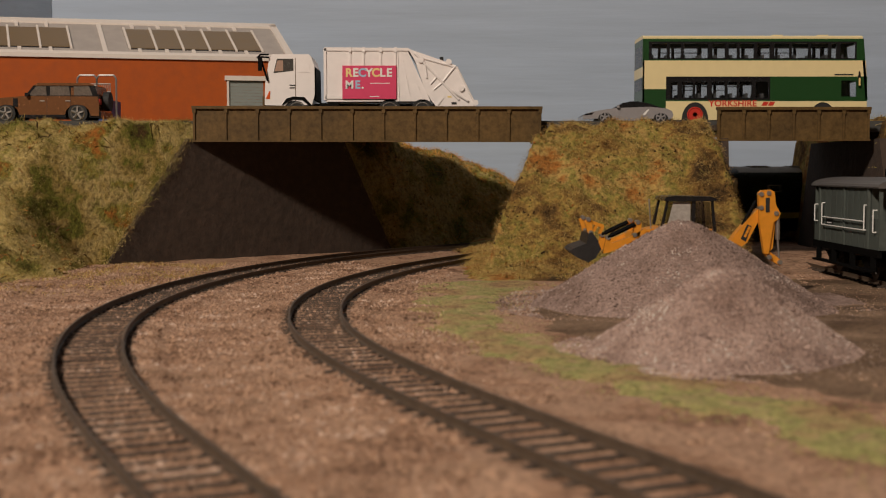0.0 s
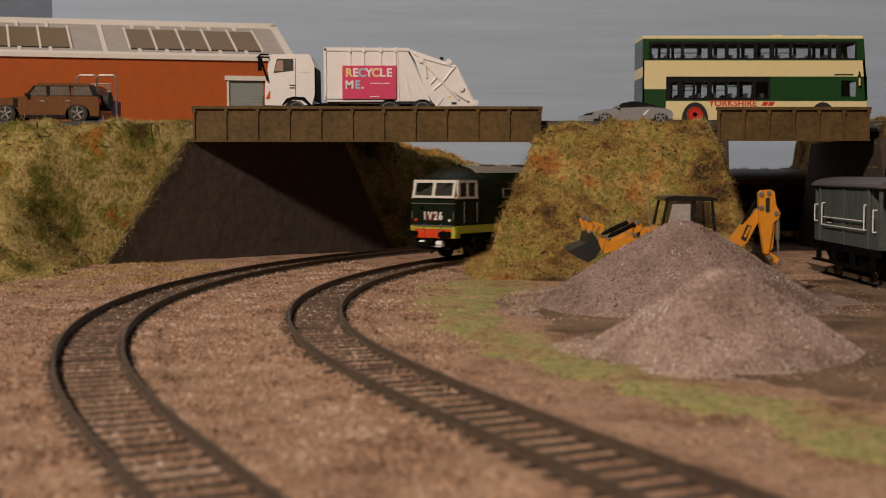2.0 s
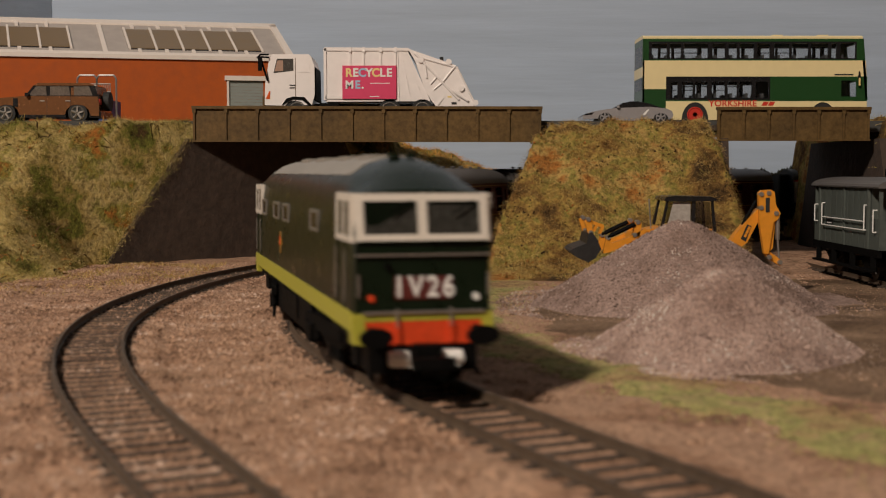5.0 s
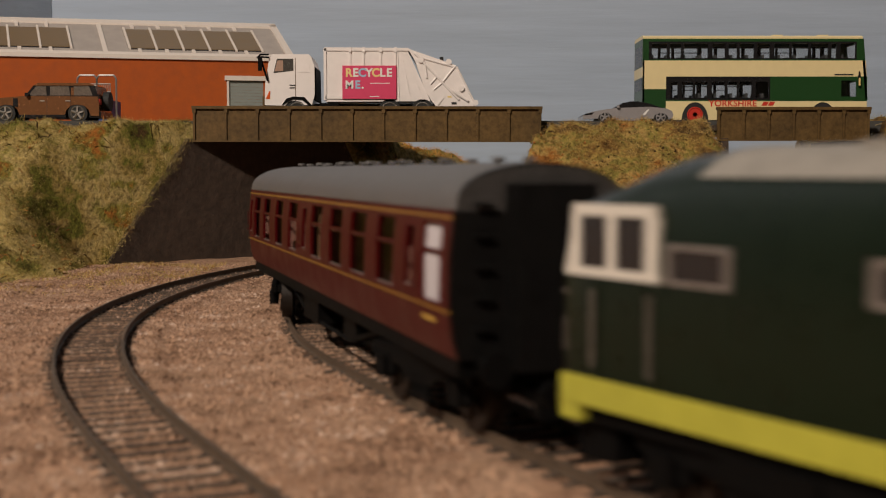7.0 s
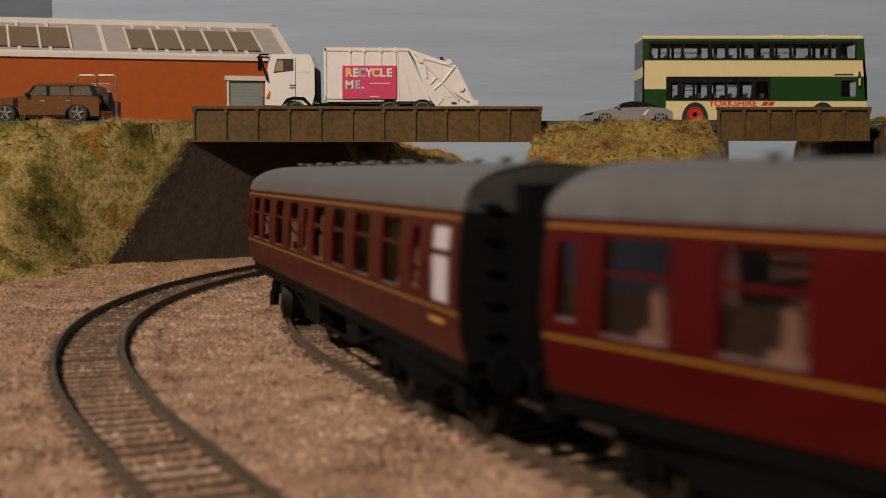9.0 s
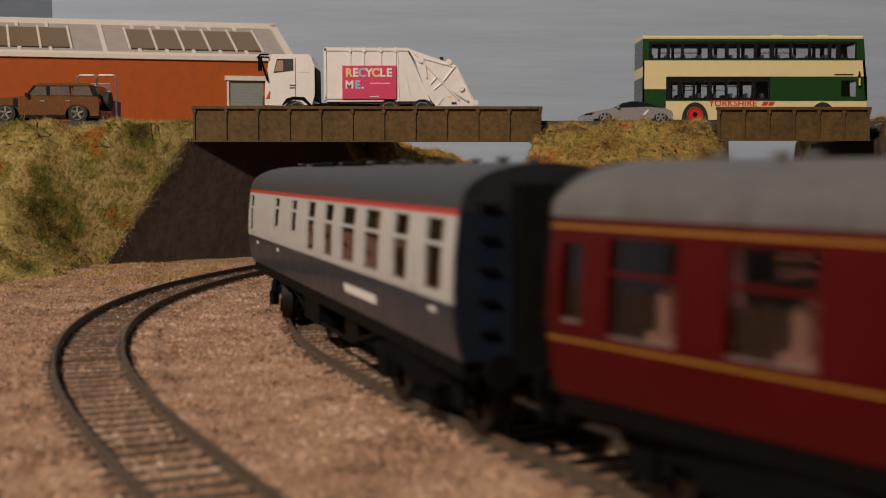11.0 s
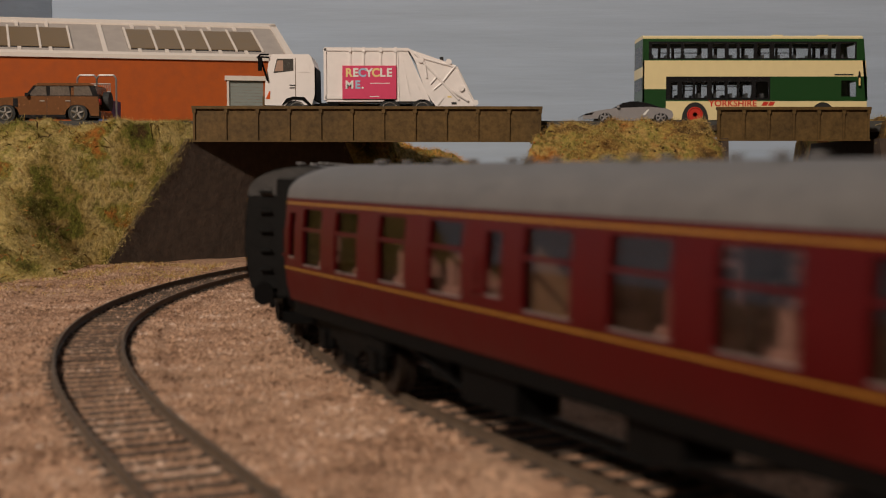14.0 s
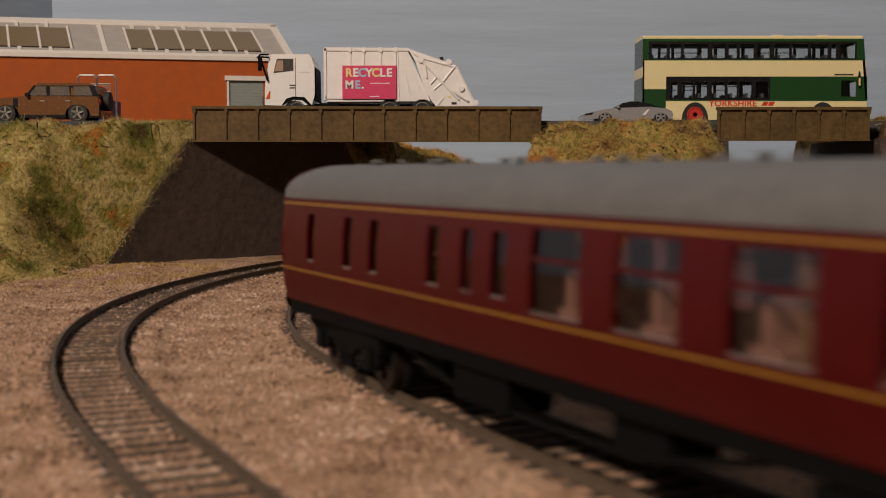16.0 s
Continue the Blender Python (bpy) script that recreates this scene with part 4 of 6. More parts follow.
M_SIDEDARK = material("dark_side_glazing", (0.018, 0.018, 0.02), 0.15, 0, 0.3, (0.03, 0.028, 0.026), 80, spec=0.6)
M_CABDARK = material("dim_cab_interior", (0.085, 0.078, 0.07), 0.25, 0, 0.4, (0.10, 0.09, 0.08), 80, coat=0.3)
locomotive()
carriage("maroon model carriage with straw lining, first behind the locomotive", CORRIDOR, "maroon", 236.3)
carriage("maroon model carriage with compartment windows and grey roof", CORRIDOR, "maroon", 492.2)
carriage("blue and pale grey model carriage with red roof line", GUARD, "blue", 750.7, roof_kit=True)
carriage("maroon model carriage following the blue and grey one", CORRIDOR, "maroon", 1005.9)
carriage("maroon brake carriage with small guard windows at the tail", BRAKE, "maroon", 1262.6, brake=True)


# ---- parts of road vehicles and buildings ----
def plate(x0, x1, z0, z1, y0, y1, holes=()):
    """An upright plate in the xz plane between the depths y0 and y1, cut through by holes (x0, x1, z0, z1)."""
    bm = B()
    xs = sorted({x0, x1, *[q for h in holes for q in h[:2]]})
    zs = sorted({z0, z1, *[q for h in holes for q in h[2:]]})
    xs, zs = [q for q in xs if x0 <= q <= x1], [q for q in zs if z0 <= q <= z1]
    vs = {}

    def v(i, j, y):
        if (i, j, y) not in vs:
            vs[i, j, y] = bm.verts.new((xs[i], y, zs[j]))
        return vs[i, j, y]

    def solid(i, j):
        if not (0 <= i < len(xs) - 1 and 0 <= j < len(zs) - 1):
            return False
        a, c = (xs[i] + xs[i + 1]) / 2, (zs[j] + zs[j + 1]) / 2
        return not any(h[0] < a < h[1] and h[2] < c < h[3] for h in holes)
    for i in range(len(xs) - 1):
        for j in range(len(zs) - 1):
            if not solid(i, j):
                continue
            for y in (y0, y1):
                bm.faces.new((v(i, j, y), v(i + 1, j, y), v(i + 1, j + 1, y), v(i, j + 1, y)))
            for (di, dj), (p, q) in (((-1, 0), ((i, j), (i, j + 1))), ((1, 0), ((i + 1, j), (i + 1, j + 1))), ((0, -1), ((i, j), (i + 1, j))), ((0, 1), ((i, j + 1), (i + 1, j + 1)))):
                if not solid(i + di, j + dj):
                    bm.faces.new((v(*p, y0), v(*q, y0), v(*q, y1), v(*p, y1)))
    return bm


def slab(outline, y0, y1, mat, parent, name, label="", bevel=0.0, smooth=False, segments=1):
    bm = B()
    prism(bm, outline, y0, y1, "y")
    return part(name, bm, mat, parent, label, bevel, smooth, segments)


def cuboid(x0, x1, y0, y1, z0, z1, mat, parent, name, label="", bevel=0.0):
    bm = B()
    box(bm, x0, x1, y0, y1, z0, z1)
    return part(name, bm, mat, parent, label, bevel)


def road_wheel(parent, x, y, r, side, rim_mat, spokes=5, width=4.0):
    """A tyre with a rim and spokes in it, facing -y when side is -1."""
    bm = B()
    rod(bm, (x, y, r), (x, y + width, r), r, 24)
    tyre = part("wheel", bm, M_TYRE, parent, "black tyre", 0.4)
    yy = y - 0.15 if side < 0 else y + width + 0.15
    bm = B()
    rod(bm, (x, yy, r), (x, yy + (0.3 if side < 0 else -0.3), r), r * 0.22, 10)
    for k in range(spokes):
        a = 2 * math.pi * k / spokes + 0.3
        e = Vector((math.cos(a), 0, math.sin(a)))
        rod(bm, Vector((x, yy, r)) + e * r * 0.1, Vector((x, yy, r)) + e * r * 0.66, r * 0.13, 5)
    n = 20
    for k in range(n):
        a0, a1 = 2 * math.pi * k / n, 2 * math.pi * (k + 1) / n
        rod(bm, (x + math.cos(a0) * r * 0.68, yy, r + math.sin(a0) * r * 0.68), (x + math.cos(a1) * r * 0.68, yy, r + math.sin(a1) * r * 0.68), r * 0.07, 4)
    part("rim", bm, rim_mat, tyre)
    return tyre


M_TYRE = material("black_rubber_tyre", (0.015, 0.015, 0.015), 0.75, 0, 0.3, (0.04, 0.035, 0.03), 80)
M_BUSGREEN = material("bus_green_enamel", (0.012, 0.058, 0.014), 0.35, 0, 0.06, (0.01, 0.045, 0.012), 20, coat=0.25)
M_BUSCREAM = material("bus_cream_enamel", (0.80, 0.66, 0.36), 0.38, 0, 0.05, (0.62, 0.48, 0.25), 20, coat=0.2)
M_GLOSSBLACK = material("black_window_surround", (0.012, 0.012, 0.013), 0.25, 0, 0.1, (0.02, 0.02, 0.02), 40)
M_BUSRED = material("bus_red_enamel", (0.62, 0.035, 0.02), 0.4, 0, 0.1)
M_GREYSEAT = material("dark_grey_seats", (0.05, 0.055, 0.06), 0.7, 0, 0.2)
M_TRUCK = material("white_diecast_paint", (0.84, 0.78, 0.76), 0.4, 0, 0.05, (0.7, 0.64, 0.6), 30, coat=0.1)
M_PINK = material("pink_printed_board", (0.66, 0.045, 0.13), 0.5, 0, 0.05, (0.5, 0.04, 0.1), 40)
M_BRONZE = material("bronze_metallic_paint", (0.30, 0.135, 0.058), 0.24, 0.55, 0.12, (0.22, 0.09, 0.04), 60, coat=1.0)
M_SILVER = material("silver_metallic_paint", (0.46, 0.43, 0.435), 0.22, 0.35, 0.1, (0.2, 0.18, 0.185), 40, coat=0.6)
M_BRICK = material("orange_brick_print", (0.44, 0.083, 0.0045), 0.8, 0, 0.2, (0.33, 0.056, 0.004), 15, 0.12, 420)
M_ROOFSHEET = material("grey_roof_sheet", (0.42, 0.37, 0.34), 0.7, 0, 0.15, (0.33, 0.29, 0.26), 12)
M_TRIM = material("off_white_plastic_trim", (0.74, 0.66, 0.60), 0.5, 0, 0.07, (0.6, 0.52, 0.46), 40)
M_SKYLIGHT = material("brown_translucent_skylight", (0.20, 0.135, 0.07), 0.45, 0, 0.15, (0.15, 0.10, 0.055), 20)
M_SHUTTER = material("grey_green_shutter", (0.26, 0.28, 0.26), 0.6, 0, 0.12, (0.2, 0.2, 0.19), 40)
M_BLUEBIN = material("blue_plastic", (0.02, 0.07, 0.28), 0.5, 0, 0.15, (0.02, 0.05, 0.18), 40)
M_DIGGER = material("orange_yellow_plant_paint", (0.72, 0.27, 0.02), 0.4, 0, 0.15, (0.45, 0.17, 0.02), 40, coat=0.1)
M_VANGREY = material("weathered_grey_planks", (0.085, 0.10, 0.088), 0.7, 0, 0.25, (0.07, 0.065, 0.055), 50, random_tint=0.15)
M_CARGLASS = material("reflecting_car_window", (0.20, 0.165, 0.14), 0.1, 0, 0.5, (0.09, 0.075, 0.065), 160, coat=0.5)
M_ORANGE = material("orange_lamp_lens", (0.7, 0.10, 0.01), 0.3, 0, 0.1)
M_PALEBLUE = material("pale_blue_print", (0.35, 0.5, 0.68), 0.5, 0, 0.05)
M_GOLDPRINT = material("yellow_print", (0.80, 0.62, 0.25), 0.5, 0, 0.05)


# ---- double-decker bus ----
def double_decker():
    ob = thing("double_decker_bus", at(118.6, 735, ROAD_Z), "green and cream model double-decker bus with red lettering", "bus")
    ob.scale = (1.025, 1, 1)
    L, W = 130.0, 32.0
    upper = [(5.06, 13.84), (15.52, 21.94), (23.62, 37.46), (40.16, 47.58), (49.61, 54.33), (56.02, 64.12), (66.14, 73.23), (75.93, 84.7), (86.05, 95.5), (97.19, 106.98), (109.0, 111.7), (114.06, 122.84)]
    lower = [(16.2, 20.25), (22.95, 29.02), (30.37, 37.46), (40.16, 47.58), (49.27, 54.67), (55.68, 63.11), (65.47, 72.89)]
    cab = (115.08, 123.85)
    for y0, y1, near in ((0.0, 0.9, True), (W - 0.9, W, False)):
        zu0, zu1, zl0, zl1 = 39.52, 48.29, 16.24, 25.68
        hu = [(a, b, zu0, zu1) for a, b in upper]
        hl = [(a, b, zl0, zl1) for a, b in lower]
        part("upper_window_surround", plate(3.37, 123.51, 38.85, 49.31, y0, y1, hu), M_GLOSSBLACK, ob)
        part("upper_panel", plate(0, L - 2.5, 38.17, 50.99, y0 + 0.15, y1 - 0.05, [(3.37, 123.51, 38.85, 49.31)]), M_BUSGREEN, ob, "dark green upper panel")
        cuboid(0, L - 0.8, y0, y1, 28.72, 38.17, M_BUSCREAM, ob, "middle_panel", "cream panel between decks")
        part("lower_window_surround", plate(13.5, 73.9, 14.89, 28.38, y0, y1, hl), M_GLOSSBLACK, ob)
        part("side_panel", plate(73.9, L, 14.89, 28.72, y0, y1, [(*cab, 16.91, 26.36)]), M_BUSGREEN, ob, "dark green blank panel")
        cuboid(0, 13.5, y0, y1, 21.3, 28.72, M_BUSCREAM, ob, "rear_quarter")
        cuboid(0, 13.5, y0, y1, 3, 21.3, M_BUSGREEN, ob, "rear_quarter")
        cuboid(13.5, L, y0, y1, 14.21, 14.89, M_BUSGREEN, ob, "green_line")
        edge = [(13.5, 14.21), (13.5, 3.0)]
        for cx in (30.54, 104.61):
            edge += [(cx - 7.8 * math.cos(a), 3.0 + 10.6 * math.sin(a)) for a in np.linspace(0, math.pi, 13)]
        slab(edge + [(L, 3.0), (L, 14.21)], y0, y1, M_BUSCREAM, ob, "skirt", "cream lower skirt")
        for a, b in upper:
            cuboid(a, b, y0 + 0.4, y0 + 0.6, zu0, zu1, M_GLASS, ob, "pane").visible_shadow = False
        for a, b in lower + [cab]:
            cuboid(a, b, y0 + 0.4, y0 + 0.6, zl0, zl1, M_GLASS, ob, "pane").visible_shadow = False
        for a, b in (upper[1], upper[2], upper[7], upper[8], lower[1], lower[2], lower[4]):
            z = (zu0 + (zu1 - zu0) * 0.66) if (a, b) in upper else (zl0 + (zl1 - zl0) * 0.66)
            cuboid(a, b, y0 + 0.2, y0 + 0.7, z, z + 0.5, M_GLOSSBLACK, ob, "window_bar")
        wy = 0.1 if near else W - 4.1
        for x in (30.54, 104.61):
            road_wheel(ob, x, wy, 6.2, -1 if near else 1, M_BUSRED, 0)
            bm = B()
            rod(bm, (x, y0 + 0.25, 6.4), (x, y1 - 0.2, 6.4), 9.6, 28)
            part("wheel_arch", bm, M_TYRE, ob)
            bm = B()
            yy = y0 - 0.05 if near else wy + 4.3
            rod(bm, (x, yy, 6.2), (x, yy + 0.2, 6.2), 3.7, 20)
            part("hub", bm, M_BUSRED, ob, "bright red wheel hub")
    text_mesh("YORKSHIRE", 3.7, ob, M_BUSRED, facing(52.31, -0.1, 12.69, "-y"), "lettering", "red operator lettering", 0.1, 0.1, 1.05)
    for x in (68.84, 72.56):
        slab([(x, 11.51), (x + 3.0, 11.51), (x + 4.4, 13.87), (x + 1.4, 13.87)], -0.15, 0.1, M_BUSRED, ob, "logo_bar")
    cuboid(111.03, 121.83, -0.12, 0.1, 29.4, 30.24, M_TYRE, ob, "name_bar", "small dark illegible name bar")
    # rear, front, floors, roof
    part("rear_panel", plate(0, W, 3.0, 50.99, 0, 0.9, [(3, W - 3, 35.13, 47.28), (3, W - 3, 20.96, 27.71)]), M_BUSGREEN, ob).matrix_basis = pose(0.0, W * MM, 0, 0, 0, -90)
    for z0, z1 in ((35.13, 47.28), (20.96, 27.71)):
        cuboid(-0.1, 0.4, 3, W - 3, z0, z1, M_GLOSSBLACK, ob, "rear_window", "dark rear window")
    cuboid(-0.15, 0.2, 0.1, W - 0.1, 28.38, 34.46, M_BUSCREAM, ob, "rear_band")
    def front(z):
        return float(np.interp(z, [3, 17.59, 28.72, 38.17, 50.99], [L + 0.4, L + 0.4, L, L - 0.6, L - 2.5]))
    for z0, z1, mt, nm in ((3, 14.89, M_BUSCREAM, "front_skirt"), (14.89, 27.03, M_GLASS, "windscreen"), (27.03, 28.72, M_BUSGREEN, "front_header"), (28.72, 38.17, M_BUSCREAM, "front_band"), (38.17, 48.97, M_GLASS, "upper_windscreen"), (48.97, 50.99, M_BUSGREEN, "front_header")):
        pane = slab([(front(z0), z0), (front(z1), z1), (front(z1) - 1.0, z1), (front(z0) - 1.0, z0)], 0.9, W - 0.9, mt, ob, nm)
        pane.visible_shadow = mt is not M_GLASS
    for y0 in (0.0, W - 1.2):
        slab([(front(14.89) + 0.1, 14.89), (front(50.99) + 0.1, 50.99), (front(50.99) - 1.6, 50.99), (front(14.89) - 1.2, 14.89)], y0, y0 + 1.2, M_BUSGREEN, ob, "corner_pillar")
    for z in (3.5, 28.05):
        cuboid(1, L - 4, 1, W - 1, z, z + 1, M_GREYSEAT, ob, "deck_floor")
    for k in range(13):
        x = 5 + k * 9.2
        for z in (28.72, 5):
            if z < 20 and k > 7:
                continue
            for y0, y1 in ((2.5, 12.0), (W - 12.0, W - 2.5)):
                bm = B()
                box(bm, x, x + 4, y0, y1, z, z + 4)
                box(bm, x, x + 1.4, y0, y1, z + 3, z + 13 if z > 20 else z + 14)
                part("seat", bm, M_GREYSEAT, ob, "", 0.5)
    bm = B()
    outline = [(0.2, 50.99), (0.2, 52.01), (1.5, 52.85), (4, 53.19), (W - 4, 53.19), (W - 1.5, 52.85), (W - 0.2, 52.01), (W - 0.2, 50.99)]
    prism(bm, outline, -0.1, L - 3.0, "x")
    part("roof", bm, M_BUSCREAM, ob, "cream roof", 0.3)
    for px0 in (77.28, 103.94):
        cuboid(px0, px0 + 6, 10, 22, 53.02, 54.37, M_BUSCREAM, ob, "roof_hatch", "", 0.5)
    bm = B()
    rod(bm, (124.86, -1.6, 31.76), (124.86, -1.6, 29.06), 0.5, 6)
    box(bm, 124.19, 125.2, -2.2, -1.2, 23.32, 29.4)
    part("door_mirror", bm, M_GLOSSBLACK, ob, "", 0.2)
    cuboid(124.36, 125.37, -2.4, -2.0, 23.32, 27.71, M_GOLDPRINT, ob, "mirror_back")
    return ob


double_decker()


# ---- refuse lorry ----
def refuse_lorry():
    ob = thing("refuse_lorry", at(-99.48, 690, ROAD_Z), "white model refuse lorry with pink recycling board", "lorry")
    W = 30.0
    cab = [(0.0, 9.44), (0.32, 21.16), (2.85, 36.37), (4.44, 37.63), (24.71, 37.63), (26.29, 35.73), (27.88, 30.67), (27.88, 14.83), (26.29, 9.44), (22.18, 9.44), (19.96, 11.34), (15.84, 11.97), (13.31, 11.02), (11.09, 9.12)]
    slab(cab, 0, W, M_TRUCK, ob, "cab", "white tilt cab", 0.9, True, 2)
    slab([(5.07, 27.18), (6.97, 35.1), (16.16, 35.1), (16.16, 28.45)], -0.12, W + 0.12, M_CABDARK, ob, "cab_window", "dark cab side window", 0.15)
    slab([(5.7, 28.13), (7.29, 34.15), (10.45, 34.15), (10.45, 28.45)], -0.2, 0.0, M_SEAT, ob, "cab_headrest")
    slab([(0.32, 21.16), (2.69, 35.42), (3.01, 35.42), (0.95, 21.16)], 3, W - 3, M_CABDARK, ob, "windscreen")
    slab([(17.11, 11.66), (17.11, 35.73), (17.42, 35.73), (17.42, 11.66)], -0.1, 0.1, M_GIRDER, ob, "door_seam")
    slab([(19.01, 27.5), (19.01, 34.47), (24.71, 34.47), (25.34, 27.5)], -0.15, 0.3, M_TRUCK, ob, "cab_vent_panel", "", 0.3)
    for py in (20.21, 18.79):
        cuboid(13.94, 17.11, -0.3, 0.1, py, py + 0.5, M_TYRE, ob, "door_handle")
    slab([(0.63, 12.92), (2.53, 17.04), (3.17, 17.04), (2.85, 12.92)], -0.3, 2.0, M_ORANGE, ob, "indicator", "orange indicator lens")
    slab([(-1.27, 9.44), (-1.27, 14.19), (0.0, 14.83), (1.27, 14.19), (1.27, 9.44)], 0.5, W - 0.5, M_GIRDER, ob, "bumper", "", 0.3)
    slab([(9.5, 9.12), (12.04, 12.92), (15.84, 14.19), (22.18, 13.87), (25.98, 9.76), (24.71, 9.12), (20.91, 12.29), (15.84, 12.61), (12.04, 10.71)], -0.5, W + 0.5, M_BLACK, ob, "mudguard", "", 0.2)
    bm = B()
    for a, b in (((2.53, -1, 37.32), (-1.58, -4, 37.0)), ((-1.58, -4, 37.0), (-3.48, -4, 35.1)), ((-1.27, -4, 34.47), (1.9, -1, 22.75)), ((2.53, -1, 35.73), (-1.27, -4, 35.73))):
        rod(bm, a, b, 0.55, 6)
    part("mirror_arm", bm, M_BLACK, ob)
    slab([(-2.85, 28.13), (-2.85, 35.42), (-1.27, 36.05), (-0.63, 34.78), (-0.95, 28.13)], -5, -2.6, M_BLACK, ob, "mirror", "black wing mirror", 0.4)
    slab([(26.61, 12.29), (26.61, 32.25), (28.51, 30.03), (28.83, 12.29)], 1, W - 1, M_BLACK, ob, "air_intake", "", 0.5)
    # body with top rail and ribs
    slab([(33.9, 11.34), (33.9, 39.54), (79.83, 39.54), (92.51, 11.66)], 0.6, W - 0.6, M_TRUCK, ob, "hopper_body", "white steel refuse body", 0.4)
    slab([(33.26, 39.54), (33.26, 41.44), (80.47, 41.12), (80.79, 39.54)], 0, W, M_TRUCK, ob, "top_rail", "", 0.5)
    slab([(32.95, 12.29), (32.95, 40.8), (34.53, 40.8), (34.53, 12.29)], 0, W, M_TRUCK, ob, "corner_post", "", 0.5)
    slab([(33.9, 12.92), (33.9, 14.83), (43.72, 14.83), (43.72, 12.92)], 0, W, M_TRUCK, ob, "bottom_rail", "", 0.4)
    for px0, px1 in ((47.2, 48.15), (54.81, 55.76), (64.31, 65.26), (72.55, 73.5)):
        cuboid(px0, px1, 0.05, 1.2, 31.3, 39.85, M_TRUCK, ob, "rib", "", 0.2)
        cuboid(px0 - 0.3, px1 + 0.3, -0.3, 1.2, 38.59, 41.44, M_TRUCK, ob, "rib_head", "", 0.2)
    for tri in (((74.77, 11.66), (73.97, 39.22), (74.35, 39.22), (75.24, 11.66)), ((81.1, 12.29), (76.03, 39.22), (76.41, 39.22), (81.58, 12.29)), ((88.07, 12.29), (77.93, 39.22), (78.31, 39.22), (88.55, 12.29))):
        slab(list(tri), 0.2, 1.0, M_TRUCK, ob, "gusset")
    slab([(79.83, 40.8), (86.17, 38.59), (106.45, 31.62), (118.17, 9.76), (116.58, 8.81), (95.67, 8.81), (93.14, 11.66), (89.34, 17.99), (83.95, 33.83)], -0.4, W + 0.4, M_TRUCK, ob, "tailgate", "white sloping rear loader", 0.5)
    for a, b, r in (((83.95, -0.6, 37.95), (108.35, -0.6, 12.29), 0.7), ((89.34, -0.8, 33.2), (90.61, -0.8, 24.33), 0.5), ((106.45, -0.6, 31.3), (99.48, -0.6, 22.43), 0.6), ((92.51, -0.6, 21.16), (96.63, -0.6, 25.6), 0.5), ((94.41, -0.6, 17.99), (98.84, -0.6, 21.79), 0.5), ((104.55, -0.9, 17.36), (113.42, -0.9, 11.66), 0.8), ((87.12, -0.6, 35.73), (106.45, -0.6, 30.35), 0.6), ((107.08, -0.6, 30.67), (117.22, -0.6, 10.39), 0.6)):
        bm = B()
        rod(bm, a, b, r, 8)
        part("ram", bm, M_TRUCK, ob)
    for x, z in ((87.12, 34.47), (102.64, 33.2), (109.61, 18.63), (117.53, 10.71)):
        bm = B()
        rod(bm, (x, -1.4, z), (x, 0.5, z), 1.7, 14)
        part("pivot", bm, M_TRUCK, ob, "", 0.3)
    cuboid(97.58, 99.79, 3, 7, 34.15, 36.37, M_TYRE, ob, "beacon", "", 0.4)
    slab([(95.04, 8.81), (99.48, 14.19), (100.11, 13.56), (96.31, 8.49)], -0.8, 0, M_TRUCK, ob, "stay")
    cuboid(102.01, 104.23, -0.55, 0.0, 13.56, 14.51, M_GOLDPRINT, ob, "warning_plate")
    cuboid(104.23, 107.08, -0.55, 0.0, 9.76, 11.02, M_TYRE, ob, "rear_lamp")
    # board
    cuboid(43.4, 73.5, -0.5, 0.4, 12.92, 31.3, M_PINK, ob, "board", "pink recycling board", 0.1)
    letters = "RECYCLE"
    inks = (M_GOLDPRINT, M_WHITE, M_PALEBLUE, M_WHITE, M_GOLDPRINT, M_WHITE, M_WHITE)
    for i, (ch, ink) in enumerate(zip(letters, inks)):
        text_mesh(ch, 4.6, ob, ink, facing(47.05 + i * 3.75, -0.56, 27.18, "-y"), "letter", "", 0.1, 0.22)
    for i, (ch, ink) in enumerate(zip("ME.", (M_WHITE, M_PALEBLUE, M_WHITE))):
        text_mesh(ch, 4.4, ob, ink, facing(47.36 + (0, 4.6, 7.4)[i], -0.56, 20.53, "-y"), "letter", "", 0.1, 0.22)
    cuboid(58.93, 69.7, -0.56, -0.4, 21.32, 21.7, M_TRUCK, ob, "small_print", "pale illegible print bar")
    cuboid(58.61, 63.99, -0.56, -0.4, 14.03, 14.41, M_TRUCK, ob, "small_print")
    # chassis and wheels
    cuboid(24.71, 95.67, 7, W - 7, 6.59, 10.39, M_BLACK, ob, "chassis", "", 0.4)
    cuboid(30.41, 41.18, 1, 8, 5.32, 10.71, M_BLACK, ob, "battery_box", "", 0.5)
    for px in (18.06, 69.7, 88.07):
        for y, s in ((0.6, -1), (W - 5.6, 1)):
            road_wheel(ob, px, y, 6.4, s, M_STEEL, 0, 5.0)
    return ob


refuse_lorry()


